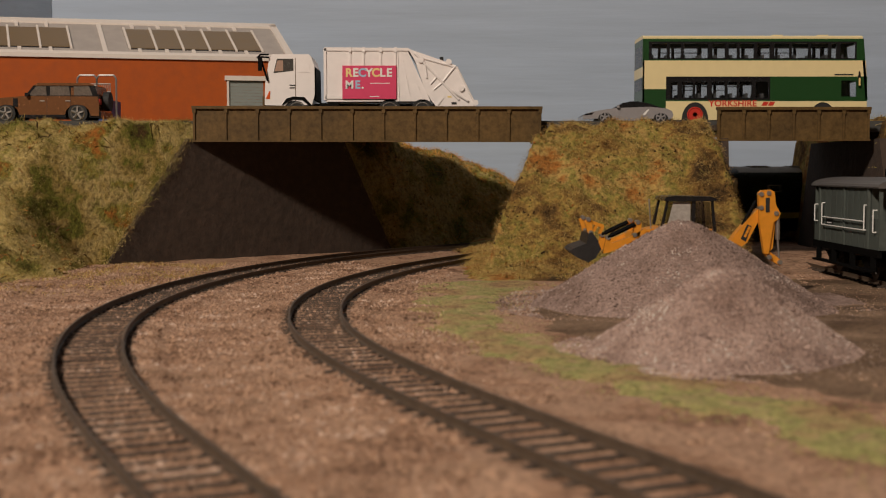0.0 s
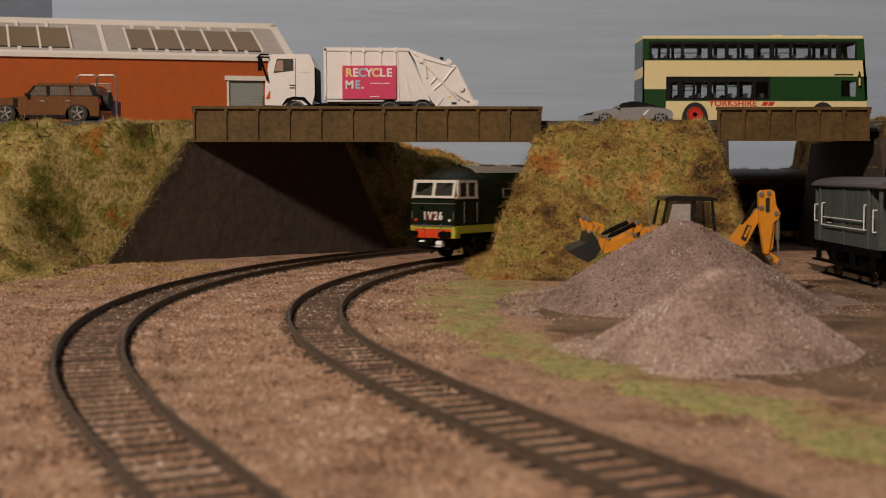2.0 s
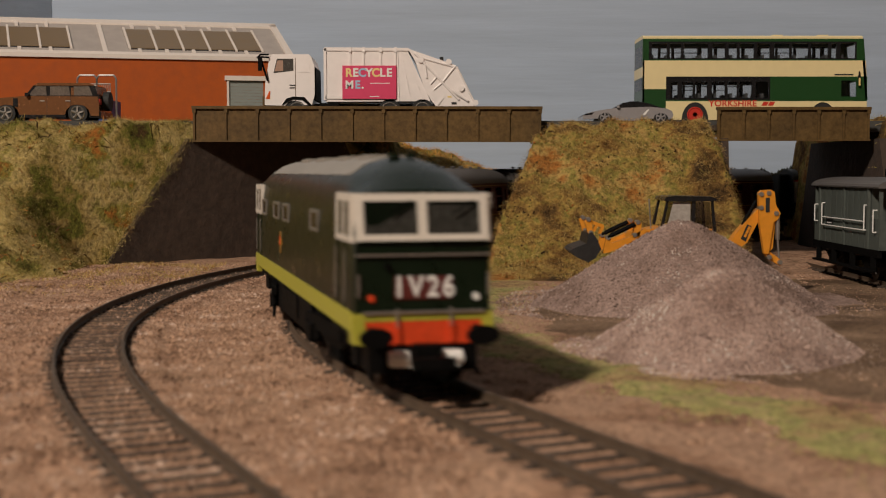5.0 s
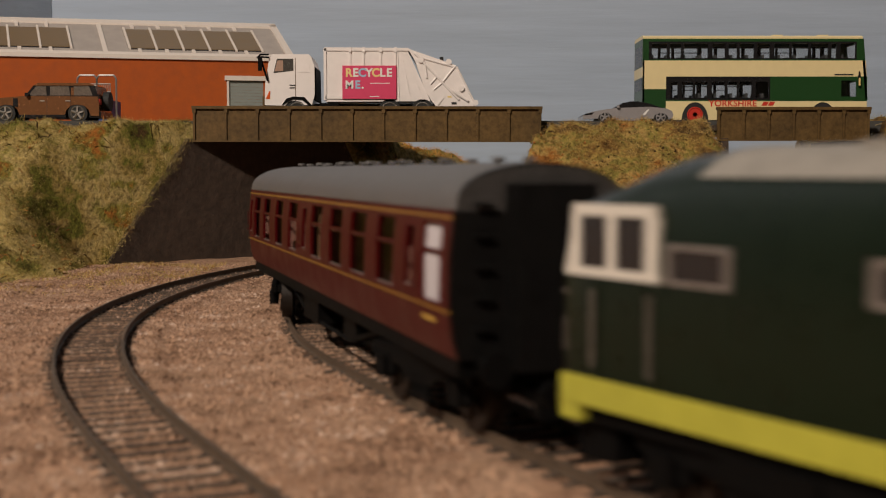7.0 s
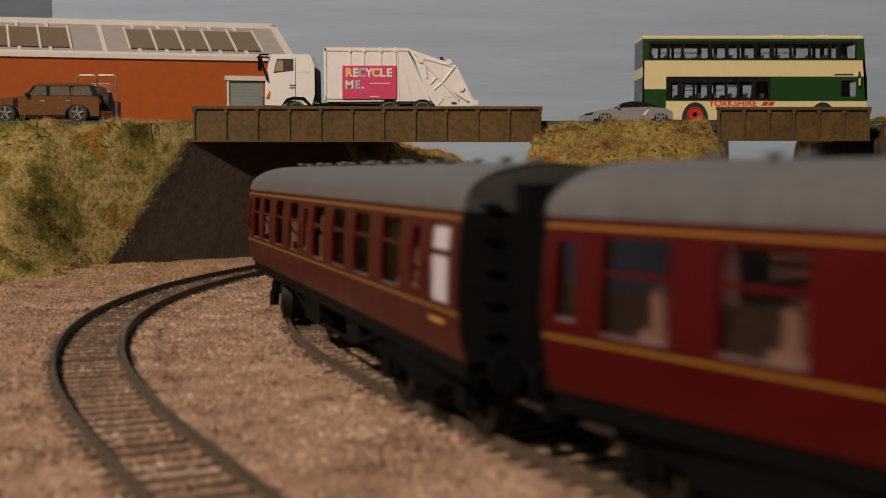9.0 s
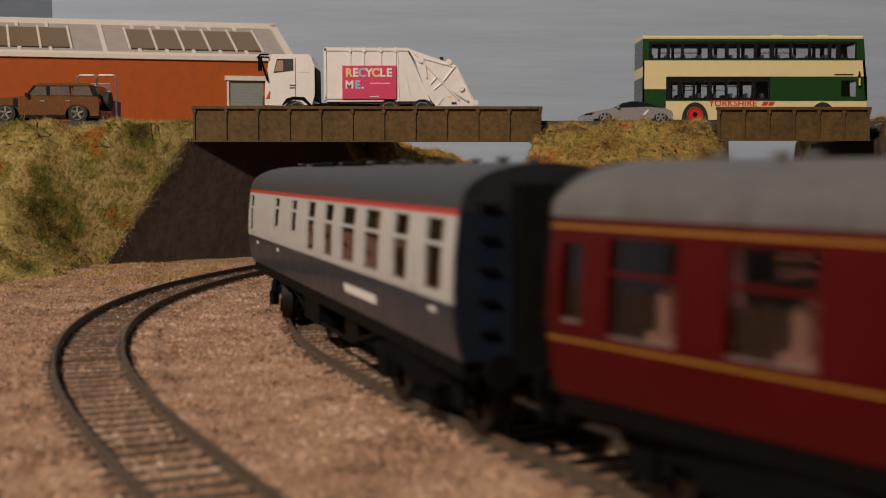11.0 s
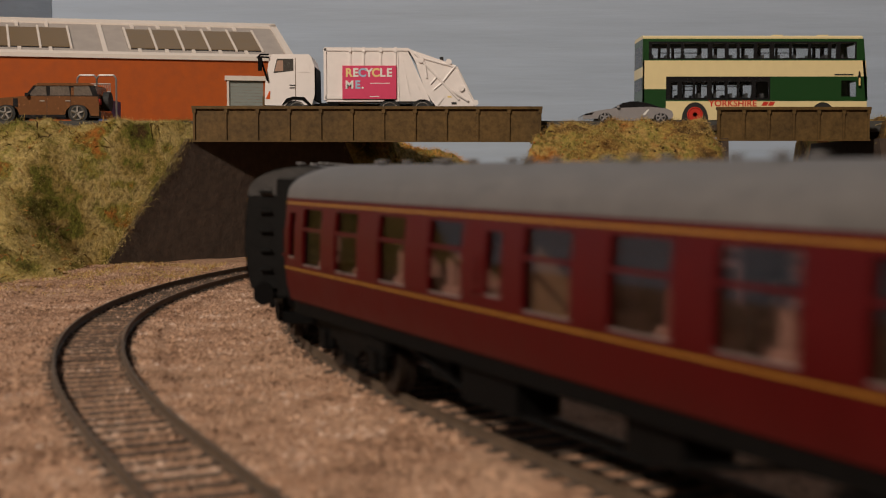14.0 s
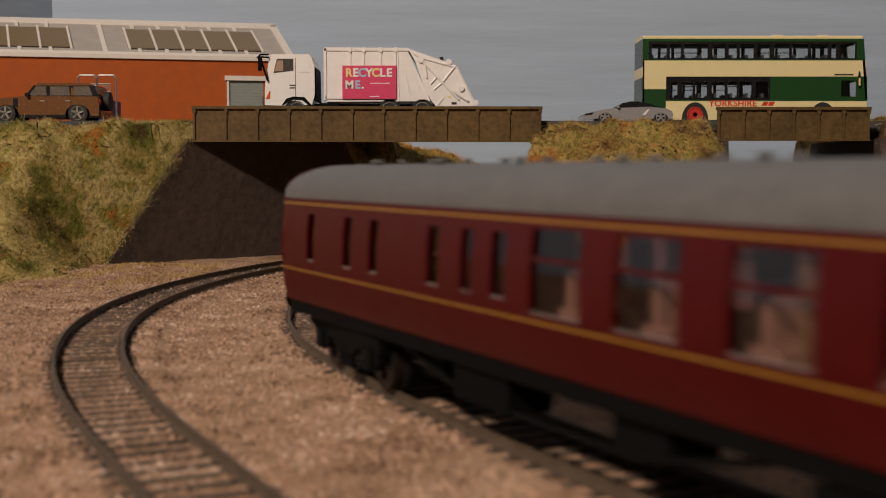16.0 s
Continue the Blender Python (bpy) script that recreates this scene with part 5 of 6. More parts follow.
# ---- cars ----
def off_roader():
    ob = thing("off_road_car", at(-245.6, 672, ROAD_Z - 1.2), "bronze five-door model off-road car with spare wheel", "car", "parked model cars")
    W = 25.0
    slab([(0.0, 3.81), (0.0, 11.22), (2.16, 13.38), (12.96, 14.15), (17.9, 14.61), (58.01, 14.3), (58.62, 10.29), (58.62, 3.81), (53.99, 3.81), (53.07, 6.9), (50.6, 9.37), (46.9, 9.98), (43.2, 9.37), (40.73, 6.9), (39.8, 3.5), (15.43, 3.5), (14.5, 6.9), (12.03, 9.37), (8.02, 9.98), (4.32, 9.06), (1.85, 6.59), (1.23, 3.81)], 0, W, M_BRONZE, ob, "body", "metallic bronze body", 1.6, True, 3)
    slab([(17.28, 14.0), (22.83, 20.47), (25.3, 21.25), (53.07, 21.25), (56.15, 20.17), (58.01, 14.0)], 1.4, W - 1.4, M_GLOSSBLACK, ob, "glasshouse", "black pillars and window line", 0.8, True, 2)
    slab([(22.83, 20.32), (25.3, 21.71), (53.07, 21.71), (56.15, 20.32)], 1.2, W - 1.2, M_BRONZE, ob, "roof", "", 0.5)
    for q in ([(20.06, 14.92), (24.07, 19.86), (29.62, 19.86), (29.93, 14.92)], [(31.78, 14.92), (31.78, 19.86), (41.96, 19.86), (42.89, 14.92)], [(44.74, 14.92), (44.74, 19.86), (53.07, 19.86), (54.92, 14.92)]):
        slab(q, 1.15, W - 1.15, M_CARGLASS, ob, "side_window", "reflecting side window")
    slab([(43.2, 14.92), (43.2, 19.24), (44.74, 19.24), (44.74, 14.92)], 1.1, 1.6, M_BRONZE, ob, "side_pod")
    for px in (26.53, 40.42):
        cuboid(px, px + 2.6, -0.35, 0.2, 11.68, 12.3, M_STEEL, ob, "door_handle", "", 0.2)
    for px in (30.24, 43.2):
        cuboid(px, px + 0.2, -0.12, 0.1, 4.74, 14.3, M_TYRE, ob, "door_seam")
    cuboid(12.03, 14.5, -0.3, 0.2, 8.75, 13.38, M_GLOSSBLACK, ob, "wing_vent", "", 0.3)
    cuboid(14.81, 40.73, -0.5, W + 0.5, 2.89, 4.43, M_GLOSSBLACK, ob, "sill", "", 0.4)
    cuboid(-0.62, 1.85, 0.5, W - 0.5, 3.2, 6.28, M_GLOSSBLACK, ob, "front_bumper", "", 0.6)
    cuboid(53.07, 59.55, 0.5, W - 0.5, 2.89, 6.28, M_GLOSSBLACK, ob, "rear_bumper", "", 0.6)
    cuboid(19.13, 20.67, -2.4, 0.5, 14.3, 16.16, M_GLOSSBLACK, ob, "mirror", "", 0.5)
    cuboid(57.39, 58.93, 1, 4, 9.98, 13.07, M_BUSRED, ob, "rear_lamp", "", 0.2)
    bm = B()
    rod(bm, (58.62, W / 2 - 1, 12.14), (62.02, W / 2 - 1, 12.14), 5.2, 22)
    part("spare_wheel", bm, M_TYRE, ob, "", 0.5)
    for px in (7.71, 46.9):
        for y, s in ((0.2, -1), (W - 4.2, 1)):
            road_wheel(ob, px, y, 5.3, s, M_STEEL, 5)
    return ob


off_roader()


def coupe():
    ob = thing("sports_car", at(81.55, 722, ROAD_Z + 0.3), "low silver model sports car parked behind the bus", "car", "parked model cars")
    W = 25.0
    body = [(0.33, 2.9), (0.0, 4.55), (1.99, 5.88), (6.63, 7.21), (13.26, 8.37), (19.89, 9.2), (39.78, 9.86), (49.06, 8.86), (52.38, 7.21), (53.04, 4.89), (52.04, 2.9), (50.06, 2.9), (49.39, 4.89), (47.07, 6.54), (44.42, 6.54), (42.1, 4.89), (41.44, 2.9), (17.57, 2.57), (16.91, 4.89), (14.59, 6.54), (11.93, 6.54), (9.61, 4.89), (8.95, 2.9)]
    slab(body, 0, W, M_SILVER, ob, "body", "silver metallic body", 0.9, True, 2)
    slab([(17.9, 8.86), (23.87, 12.18), (28.51, 13.17), (33.15, 13.17), (39.78, 11.85), (48.4, 8.86)], 3.0, W - 3.0, M_GLOSSBLACK, ob, "roof", "dark roof and windows", 1.4, True, 2)
    slab([(20.88, 9.36), (24.86, 11.68), (29.83, 12.34), (30.5, 9.53)], 2.3, W - 2.3, M_GLOSSBLACK, ob, "side_window", "dark side window", 0.2)
    slab([(31.16, 9.53), (30.5, 12.34), (33.81, 12.18), (38.45, 9.86)], 2.3, W - 2.3, M_GLOSSBLACK, ob, "side_window", "", 0.2)
    slab([(0.33, 4.89), (1.99, 5.88), (6.63, 6.71), (5.3, 5.22)], -0.15, W + 0.15, M_GLOSSBLACK, ob, "headlamp", "", 0.1)
    slab([(35.14, 5.55), (37.79, 8.2), (39.12, 8.53), (36.46, 4.89)], -0.15, 0.2, M_WHITE, ob, "side_intake")
    cuboid(19.89, 21.22, -1.8, 0.5, 9.2, 10.52, M_SILVER, ob, "mirror", "", 0.4)
    for px in (13.09, 45.75):
        for y, s in ((0.2, -1), (W - 4.2, 1)):
            road_wheel(ob, px, y, 3.9, s, M_SILVER, 5)
    return ob


coupe()


# ---- industrial building, bin ----
def workshop():
    ob = thing("workshop_building", at(-99.4, 820, 66, 12.4), "orange brick workshop with pale trim and brown skylights", "building")
    LEN, D, EAVE, RISE = 330.0, 52.0, 52.5, 26.0
    part("brick_wall", plate(-LEN, 0, 0, EAVE, 0, 3, [(-42, -19.5, 0, 38)]), M_BRICK, ob, "plain orange brick front wall")
    cuboid(-LEN, -9, D, D + 3, 0, EAVE + RISE, M_BRICK, ob, "rear_wall")
    bm = B()
    prism(bm, [(3, 0), (D, 0), (D, EAVE + RISE - 1), (3, EAVE - 1)], -11.0, -8.6, "x")
    part("gable_wall", bm, M_BRICK, ob)
    k = RISE / D

    def roof_bar(x0, x1, v0, v1, lift, thick, mat, name, label=""):
        """A piece lying in the roof's slope: x along the eaves, v from eaves 0 to ridge 1; the gable leans back."""
        bm = B()
        q = [(x0 - 8 * v0, v0), (x1 - 8 * v0, v0), (x1 - 8 * v1, v1), (x0 - 8 * v1, v1)]
        lo = [bm.verts.new((x, v * D, EAVE + v * RISE + lift)) for x, v in q]
        hi = [bm.verts.new((x, v * D, EAVE + v * RISE + lift + thick)) for x, v in q]
        bm.faces.new(lo)
        bm.faces.new(hi[::-1])
        for i in range(4):
            bm.faces.new((lo[i], hi[i], hi[(i + 1) % 4], lo[(i + 1) % 4]))
        return part(name, bm, mat, ob, label, 0.2)
    roof_bar(-LEN, 0, -0.02, 1.0, 0.0, 1.0, M_ROOFSHEET, "roof", "pale grey sheet roof")
    roof_bar(-LEN, 1.5, -0.03, 0.05, 0.2, 1.6, M_TRIM, "eaves_trim", "off-white eaves")
    cuboid(-LEN, 1.5, -1.6, 0.5, EAVE - 1.6, EAVE + 1.0, M_TRIM, ob, "fascia", "off-white fascia", 0.3)
    roof_bar(-LEN, 1.0, 0.93, 1.04, 0.4, 2.0, M_TRIM, "ridge_trim")
    roof_bar(-3.5, 1.0, 0.0, 1.0, 0.6, 1.8, M_TRIM, "verge_trim")
    for x in (-120.5, -247.0):
        roof_bar(x, x + 2.8, 0.05, 0.95, 0.8, 0.9, M_TRIM, "roof_batten")
    for x0, x1, n in ((-103.5, -18.0, 5), (-216.0, -140.0, 4), (-322.0, -258.0, 4)):
        roof_bar(x0 - 0.8, x1 + 0.8, 0.16, 0.78, 0.7, 0.7, M_GLOSSBLACK, "skylight_kerb")
        w = (x1 - x0) / n
        for i in range(n):
            roof_bar(x0 + i * w + 0.7, x0 + (i + 1) * w - 0.7, 0.18, 0.76, 1.2, 0.6, M_SKYLIGHT, "skylight", "brown skylight panel")
            roof_bar(x0 + i * w - 0.7, x0 + i * w + 0.7, 0.14, 0.80, 1.2, 1.2, M_TRIM, "glazing_bar")
            roof_bar(x0 + i * w + 5, x0 + i * w + 7.2, 0.04, 0.14, 1.0, 1.2, M_TRIM, "clip")
            roof_bar(x0 + i * w + 5, x0 + i * w + 7.2, 0.82, 0.95, 1.0, 1.0, M_TRIM, "clip")
        roof_bar(x1 - 0.7, x1 + 0.7, 0.14, 0.80, 1.2, 1.2, M_TRIM, "glazing_bar")
    cuboid(-44.5, -18, -1.6, 1.0, 38, 41, M_TRIM, ob, "lintel", "off-white door lintel", 0.2)
    cuboid(-43.2, -41.8, -0.8, 1.0, 0, 38, M_TRIM, ob, "door_post")
    for i in range(19):
        cuboid(-41.8, -19.5, 0.4, 1.4, i * 2.0, i * 2.0 + 1.85, M_SHUTTER, ob, "shutter_slat", "", 0.25)
    return ob


workshop()


def cage_bin():
    ob = thing("cage_trolley", at(-220.76, 742, ROAD_Z - 0.5), "blue plastic container with grey wire cage and hoops", "container")
    part("container", plate(5.2, 21.6, 0, 15.79, 0, 22), M_BLUEBIN, ob, "blue plastic lower container", 0.6)
    for i in range(13):
        x = 6.2 + i * 1.25
        bm = B()
        rod(bm, (x, 0, 15.11), (x, 0, 25.33), 0.28, 6)
        part("cage_wire", bm, M_STEEL, ob)
    for z in (25.33, 20.56):
        bm = B()
        rod(bm, (5.9, 0, z), (21.6, 0, z), 0.4, 6)
        part("cage_rail", bm, M_STEEL, ob)
    for a, b in ((1.6, 13.2), (13.2, 24.8)):
        bm = B()
        z = 30.44
        for p, q in (((a, 0, 0), (a, 0, z - 2)), ((a, 0, z - 2), (a + 1.4, 0, z)), ((a + 1.4, 0, z), (b - 1.4, 0, z)), ((b - 1.4, 0, z), (b, 0, z - 2)), ((b, 0, z - 2), (b, 0, 0))):
            rod(bm, p, q, 0.55, 8)
        part("hoop", bm, M_STEEL, ob, "grey tubular hoop")
    return ob


cage_bin()


# ---- backhoe digger behind the heaps ----
def backhoe():
    ob = thing("backhoe_loader", at(0, 520, 0), "orange-yellow model backhoe loader with black cab behind the heaps", "digger")
    GZ = -9.0
    # cab
    for q in ([(90.27, 21.84), (92.62, 33.12), (93.56, 33.12), (91.45, 21.84)], [(102.96, 20.66), (102.96, 33.12), (104.61, 33.12), (104.61, 20.66)], [(111.9, 19.49), (110.96, 33.12), (111.9, 33.12), (113.31, 19.49)]):
        for y in (-11, 9.4):
            slab(q, y, y + 1.6, M_GLOSSBLACK, ob, "cab_pillar", "", 0.2)
    slab([(91.45, 32.89), (92.15, 33.94), (95.44, 34.42), (110.96, 34.06), (113.31, 33.12), (112.84, 32.18), (92.15, 32.18)], -12, 12, M_GLOSSBLACK, ob, "cab_roof", "black cab roof", 0.4)
    slab([(93.09, 22.31), (95.44, 31.95), (102.49, 31.95), (102.49, 22.31)], -10.6, -10.2, M_HAZE, ob, "cab_window", "hazy cab window")
    slab([(105.08, 20.9), (105.08, 31.95), (110.49, 31.95), (111.43, 20.9)], -10.6, -10.2, M_SMOKE, ob, "cab_window").visible_shadow = False
    slab([(94.03, 22.31), (95.68, 31.71), (110.49, 31.71), (110.96, 21.84)], 8, 8.4, M_SMOKE, ob, "cab_window").visible_shadow = False
    slab([(100.61, 20.66), (101.08, 27.48), (102.73, 27.95), (103.43, 20.66)], -4, 5, M_GREYSEAT, ob, "driver_seat", "", 0.6)
    slab([(76.17, 12.44), (78.99, 19.02), (90.74, 21.37), (112.37, 20.43), (114.25, 10.08), (76.17, 8.67)], -9, 9, M_DIGGER, ob, "body", "orange-yellow bonnet and chassis", 0.8)
    bm = B()
    rod(bm, (86.04, -6, 33.12), (86.98, -6, 19.96), 0.32, 6)
    part("exhaust_stack", bm, M_STEEL, ob)
    # loader arm and bucket
    for y in (-11.5, 8.5):
        slab([(66.29, 10.55), (67.7, 17.14), (69.11, 17.61), (70.05, 14.79), (76.64, 17.14), (83.69, 20.9), (85.1, 19.96), (77.11, 14.79), (69.11, 11.02)], y, y + 3, M_DIGGER, ob, "loader_arm", "", 0.4)
        slab([(58.53, 23.95), (60.18, 25.13), (61.83, 24.19), (61.83, 19.02), (60.18, 18.78), (59.47, 20.9)], y, y + 3, M_DIGGER, ob, "bucket_link", "", 0.4)
        slab([(61.36, 24.19), (66.53, 22.54), (66.76, 21.37), (65.35, 18.55), (64.41, 18.78), (65.35, 21.37), (61.59, 22.78)], y, y + 3, M_DIGGER, ob, "bucket_link", "", 0.3)
        slab([(78.52, 17.14), (79.46, 23.25), (80.87, 24.42), (82.28, 22.78), (81.34, 17.61)], y, y + 3, M_DIGGER, ob, "loader_tower", "", 0.4)
        bm = B()
        rod(bm, (69.58, y, 18.08), (79.46, y, 22.78), 1.0, 10)
        rod(bm, (68.17, y, 17.37), (70.05, y, 18.31), 0.7, 8)
        part("loader_ram", bm, M_BLACK, ob, "black hydraulic ram")
        for x, z in ((80.63, 23.48), (68.41, 17.14), (60.18, 24.66), (79.46, 18.31), (61.12, 19.25)):
            bm = B()
            rod(bm, (x, y - 0.5, z), (x, y + 3.5, z), 0.95, 10)
            part("pin", bm, M_STEEL, ob)
    slab([(52.42, 11.5), (53.6, 12.67), (59.24, 14.79), (60.18, 19.02), (61.59, 19.49), (63.94, 16.2), (65.35, 12.44), (63.0, 8.67), (60.18, 7.03), (55.95, 8.67)], -13, 13, M_BUCKET, ob, "loader_bucket", "dark steel bucket", 0.4)
    # backhoe boom and dipper
    slab([(120.83, 15.26), (123.18, 18.55), (131.88, 28.42), (134.46, 29.83), (133.52, 25.6), (127.88, 14.79), (125.53, 12.91)], -4, 2, M_DIGGER, ob, "boom", "orange-yellow boom", 0.5)
    slab([(131.88, 35.47), (133.05, 36.65), (136.82, 36.88), (138.46, 35.94), (138.93, 30.77), (141.05, 27.01), (140.11, 24.66), (138.23, 23.25), (136.35, 10.08), (134.46, 10.08), (132.11, 24.19)], -6.5, -3.5, M_DIGGER, ob, "dipper", "orange-yellow dipper arm", 0.5)
    slab([(137.76, 23.25), (139.17, 24.19), (138.23, 12.44), (136.82, 10.55)], -5.5, -1, M_DIGGER, ob, "dipper_side", "", 0.3)
    slab([(134.93, 10.55), (136.82, 11.02), (140.11, 8.67), (142.46, 6.79), (141.52, 4.91), (139.17, 6.32), (135.88, 8.2)], -5.5, -2, M_DIGGER, ob, "bucket_link", "", 0.4)
    bm = B()
    rod(bm, (140.11, -5, 26.54), (140.34, -5, 15.96), 0.95, 10)
    rod(bm, (140.34, -5, 16.2), (141.05, -5, 7.26), 0.5, 8)
    part("dipper_ram", bm, M_STEEL, ob)
    bm = B()
    rod(bm, (131.88, -2, 32.18), (126.47, -1, 21.84), 0.8, 8)
    part("boom_ram", bm, M_BLACK, ob)
    for x, z in ((132.82, 35.0), (135.88, 35.47), (139.17, 27.01), (136.58, 8.67), (141.05, 6.56), (132.82, 29.36)):
        bm = B()
        rod(bm, (x, -7.0, z), (x, -3.0, z), 1.0, 10)
        part("pin", bm, M_STEEL, ob)
    slab([(125.06, 16.2), (127.65, 22.31), (129.53, 21.6), (127.18, 15.02)], -4.2, -3.9, M_TYRE, ob, "logo_plate", "black maker's plate")
    for i in range(3):
        a, b = (126.12, 16.9), (128.35, 21.72)
        t0 = 0.06 + i * 0.31
        x0, z0 = a[0] + (b[0] - a[0]) * t0, a[1] + (b[1] - a[1]) * t0
        slab([(x0, z0), (x0 + 0.65, z0 + 1.35), (x0 + 1.6, z0 + 1.0), (x0 + 0.95, z0 - 0.4)], -4.35, -4.1, M_DIGGER, ob, "logo_bar")
    slab([(134.7, 27.48), (134.7, 33.59), (136.35, 33.59), (136.35, 27.48)], -6.7, -6.4, M_TYRE, ob, "name_plate", "black plate with illegible print")
    for x, r in (((80.87, 12.44), 7.5), ((106.26, 14.79), 10.5)):
        for y in (-13, 8):
            bm = B()
            rod(bm, (x[0], y, GZ + r), (x[0], y + 5, GZ + r), r, 24)
            part("wheel", bm, M_TYRE, ob, "", 0.7)
    return ob


M_HAZE = material("hazy_plastic_window", (0.45, 0.40, 0.36), 0.35, 0, 0.3, (0.2, 0.18, 0.16), 90)
M_BUCKET = material("dark_bucket_steel", (0.03, 0.028, 0.028), 0.5, 0.3, 0.3, (0.06, 0.05, 0.045), 60)
backhoe()


# ---- brake van on the siding ----
def brake_van():
    """Local x runs along the siding towards the viewer's end; -y is the side that is seen."""
    ob = thing("brake_van", at(211, 598, -6, -90), "weathered grey model brake van with white handrails", "railway van")
    H0, H1 = 15.0, 43.6
    y = 15.6
    for sgn in (-1, 1):
        for i in range(17):
            x = -38 + i * 4.2
            cuboid(x, x + 4.08, *sorted((sgn * (y - 1.0), sgn * (y + 0.12 * (i % 2)))), H0, H1, M_VANGREY, ob, "plank")
        for x in (-40, -1, 32.6):
            cuboid(x, x + 2.0, *sorted((sgn * (y - 0.5), sgn * (y + 0.7))), H0, H1, M_VANGREY, ob, "post", "", 0.15)
        for x0, x1 in ((-48, -38), (34.6, 48)):
            cuboid(x0, x1, *sorted((sgn * (y - 1.0), sgn * y)), H0, 29, M_VANGREY, ob, "veranda_side")
            cuboid(x0 if x0 < 0 else x1 - 1.6, x0 + 1.6 if x0 < 0 else x1, *sorted((sgn * (y - 1.4), sgn * y)), 29, H1, M_VANGREY, ob, "veranda_post")
        for z in (23.5, 27.5):
            bm = B()
            rod(bm, (-31, sgn * (y + 1.6), z), (32, sgn * (y + 1.6), z), 0.3, 8)
            part("handrail", bm, M_WHITE, ob, "white handrail")
        for x, z0, z1 in ((-43, 25, 33.5), (-31, 23.5, 34.5), (32, 23.5, 35.0), (44, 23, 33)):
            bm = B()
            rod(bm, (x, sgn * (y + 1.6), z0), (x, sgn * (y + 1.6), z1), 0.3, 8)
            rod(bm, (x, sgn * (y - 0.3), z1), (x, sgn * (y + 1.6), z1), 0.3, 8)
            rod(bm, (x, sgn * (y - 0.3), z0), (x, sgn * (y + 1.6), z0), 0.3, 8)
            part("handrail", bm, M_WHITE, ob, "white handrail")
        cuboid(-28, -17, *sorted((sgn * y, sgn * (y + 0.35))), 23.8, 27.2, M_TYRE, ob, "number_panel", "black panel with illegible marks")
        cuboid(-26, -19, *sorted((sgn * y, sgn * (y + 0.45))), 24.5, 25.0, M_WHITE, ob, "number_bar")
        cuboid(-48, 48, *sorted((sgn * 14.2, sgn * 16.2)), 11.6, H0, M_BLACK, ob, "solebar", "", 0.3)
        cuboid(-40, 44, *sorted((sgn * 15.5, sgn * 19.0)), 5.0, 6.0, M_BLACK, ob, "footboard", "", 0.2)
        for x in (-38, -14, 14, 42):
            cuboid(x, x + 1, *sorted((sgn * 15.0, sgn * 17.5)), 5.6, 12, M_BLACK, ob, "step_bracket")
        for x in (-26, 26):
            cuboid(x - 3.5, x + 3.5, *sorted((sgn * 11.5, sgn * 13.5)), 4.0, 12, M_BLACK, ob, "axle_guard", "", 0.4)
            bm = B()
            for k in range(4):
                box(bm, x - 9 + k * 1.4, x + 9 - k * 1.4, *sorted((sgn * 12, sgn * 13.6)), 9.6 - k * 0.8, 10.3 - k * 0.8)
            part("leaf_spring", bm, M_BLACK, ob)
    for x in (-38, 34.6):
        cuboid(x - 0.5, x + 0.5, -y + 0.8, y - 0.8, H0, H1, M_VANGREY, ob, "end_wall")
    cuboid(-48, 48, -15.2, 15.2, 14.4, 16.2, M_BLACK, ob, "floor")
    for x in (-48, 47):
        cuboid(x, x + 1.2, -15, 15, H0, 28, M_VANGREY, ob, "veranda_end")
    arc = [(17.2 * math.cos(math.pi * i / 12), H1 + 4.2 * math.sin(math.pi * i / 12)) for i in range(13)]
    bm = B()
    prism(bm, arc + [(-17.0, H1 - 0.7), (17.0, H1 - 0.7)], -50, 50, "x")
    part("roof", bm, M_ROOFGREY, ob, "grey curved roof")
    bm = B()
    rod(bm, (4, 3, H1 + 3), (4, 3, H1 + 8), 0.9, 8)
    part("stove_pipe", bm, M_BLACK, ob)
    for x in (-26, 26):
        w = wheelset(ob)
        w.matrix_basis = at(x, 0, 6.6)
    for sx in (-1, 1):
        for q in (-11, 11):
            bm = B()
            rod(bm, (sx * 48, q, 13.5), (sx * 54, q, 13.5), 1.2, 10)
            rod(bm, (sx * 54, q, 13.5), (sx * 55, q, 13.5), 2.8, 14)
            part("buffer", bm, M_BLACK, ob)
    return ob


brake_van()


# ---- heaps of aggregate ----
def pile_z(x, y, cx, cy, top, radius, base, seed):
    r = np.hypot(x - cx, y - cy) * (1 + 0.05 * np.sin(3 * np.arctan2(y - cy, x - cx) + seed))
    t = r / radius
    apex = np.sqrt(t * t + 0.012)
    h = (1 - apex)
    foot = np.where(h < 0.08, 0.08 * np.exp((h - 0.08) / 0.08), h)
    return base + (top - base) * foot * 1.06 + 0.45 * wavy(x, y, 6, seed) + 0.3 * wavy(x, y, 2.6, seed + 2)


PILES = ((86.0, 440.0, 29.0, 58.0, -6.5, 1.0), (73.5, 322.0, 20.8, 38.0, -4.6, 4.0))
LABELS = ("large conical heap of grey-pink aggregate in the yard", "smaller heap of grey-pink aggregate beside the grass verge")
for (cx, cy, top, rad, base, seed), lab in zip(PILES, LABELS):
    pile = sheet("gravel_mound", np.arange(cx - rad * 1.35, cx + rad * 1.35, 1.5), np.arange(cy - rad * 1.35, cy + rad * 1.35, 1.5),
                 lambda x, y: pile_z(x, y, cx, cy, top, rad, base, seed), M_PILE_DARK if cy > 400 else M_PILE, lambda x, y, z: z > ground_z(x, y) - 0.4)
    tagged(pile, lab, "gravel heap", "heaps of aggregate")


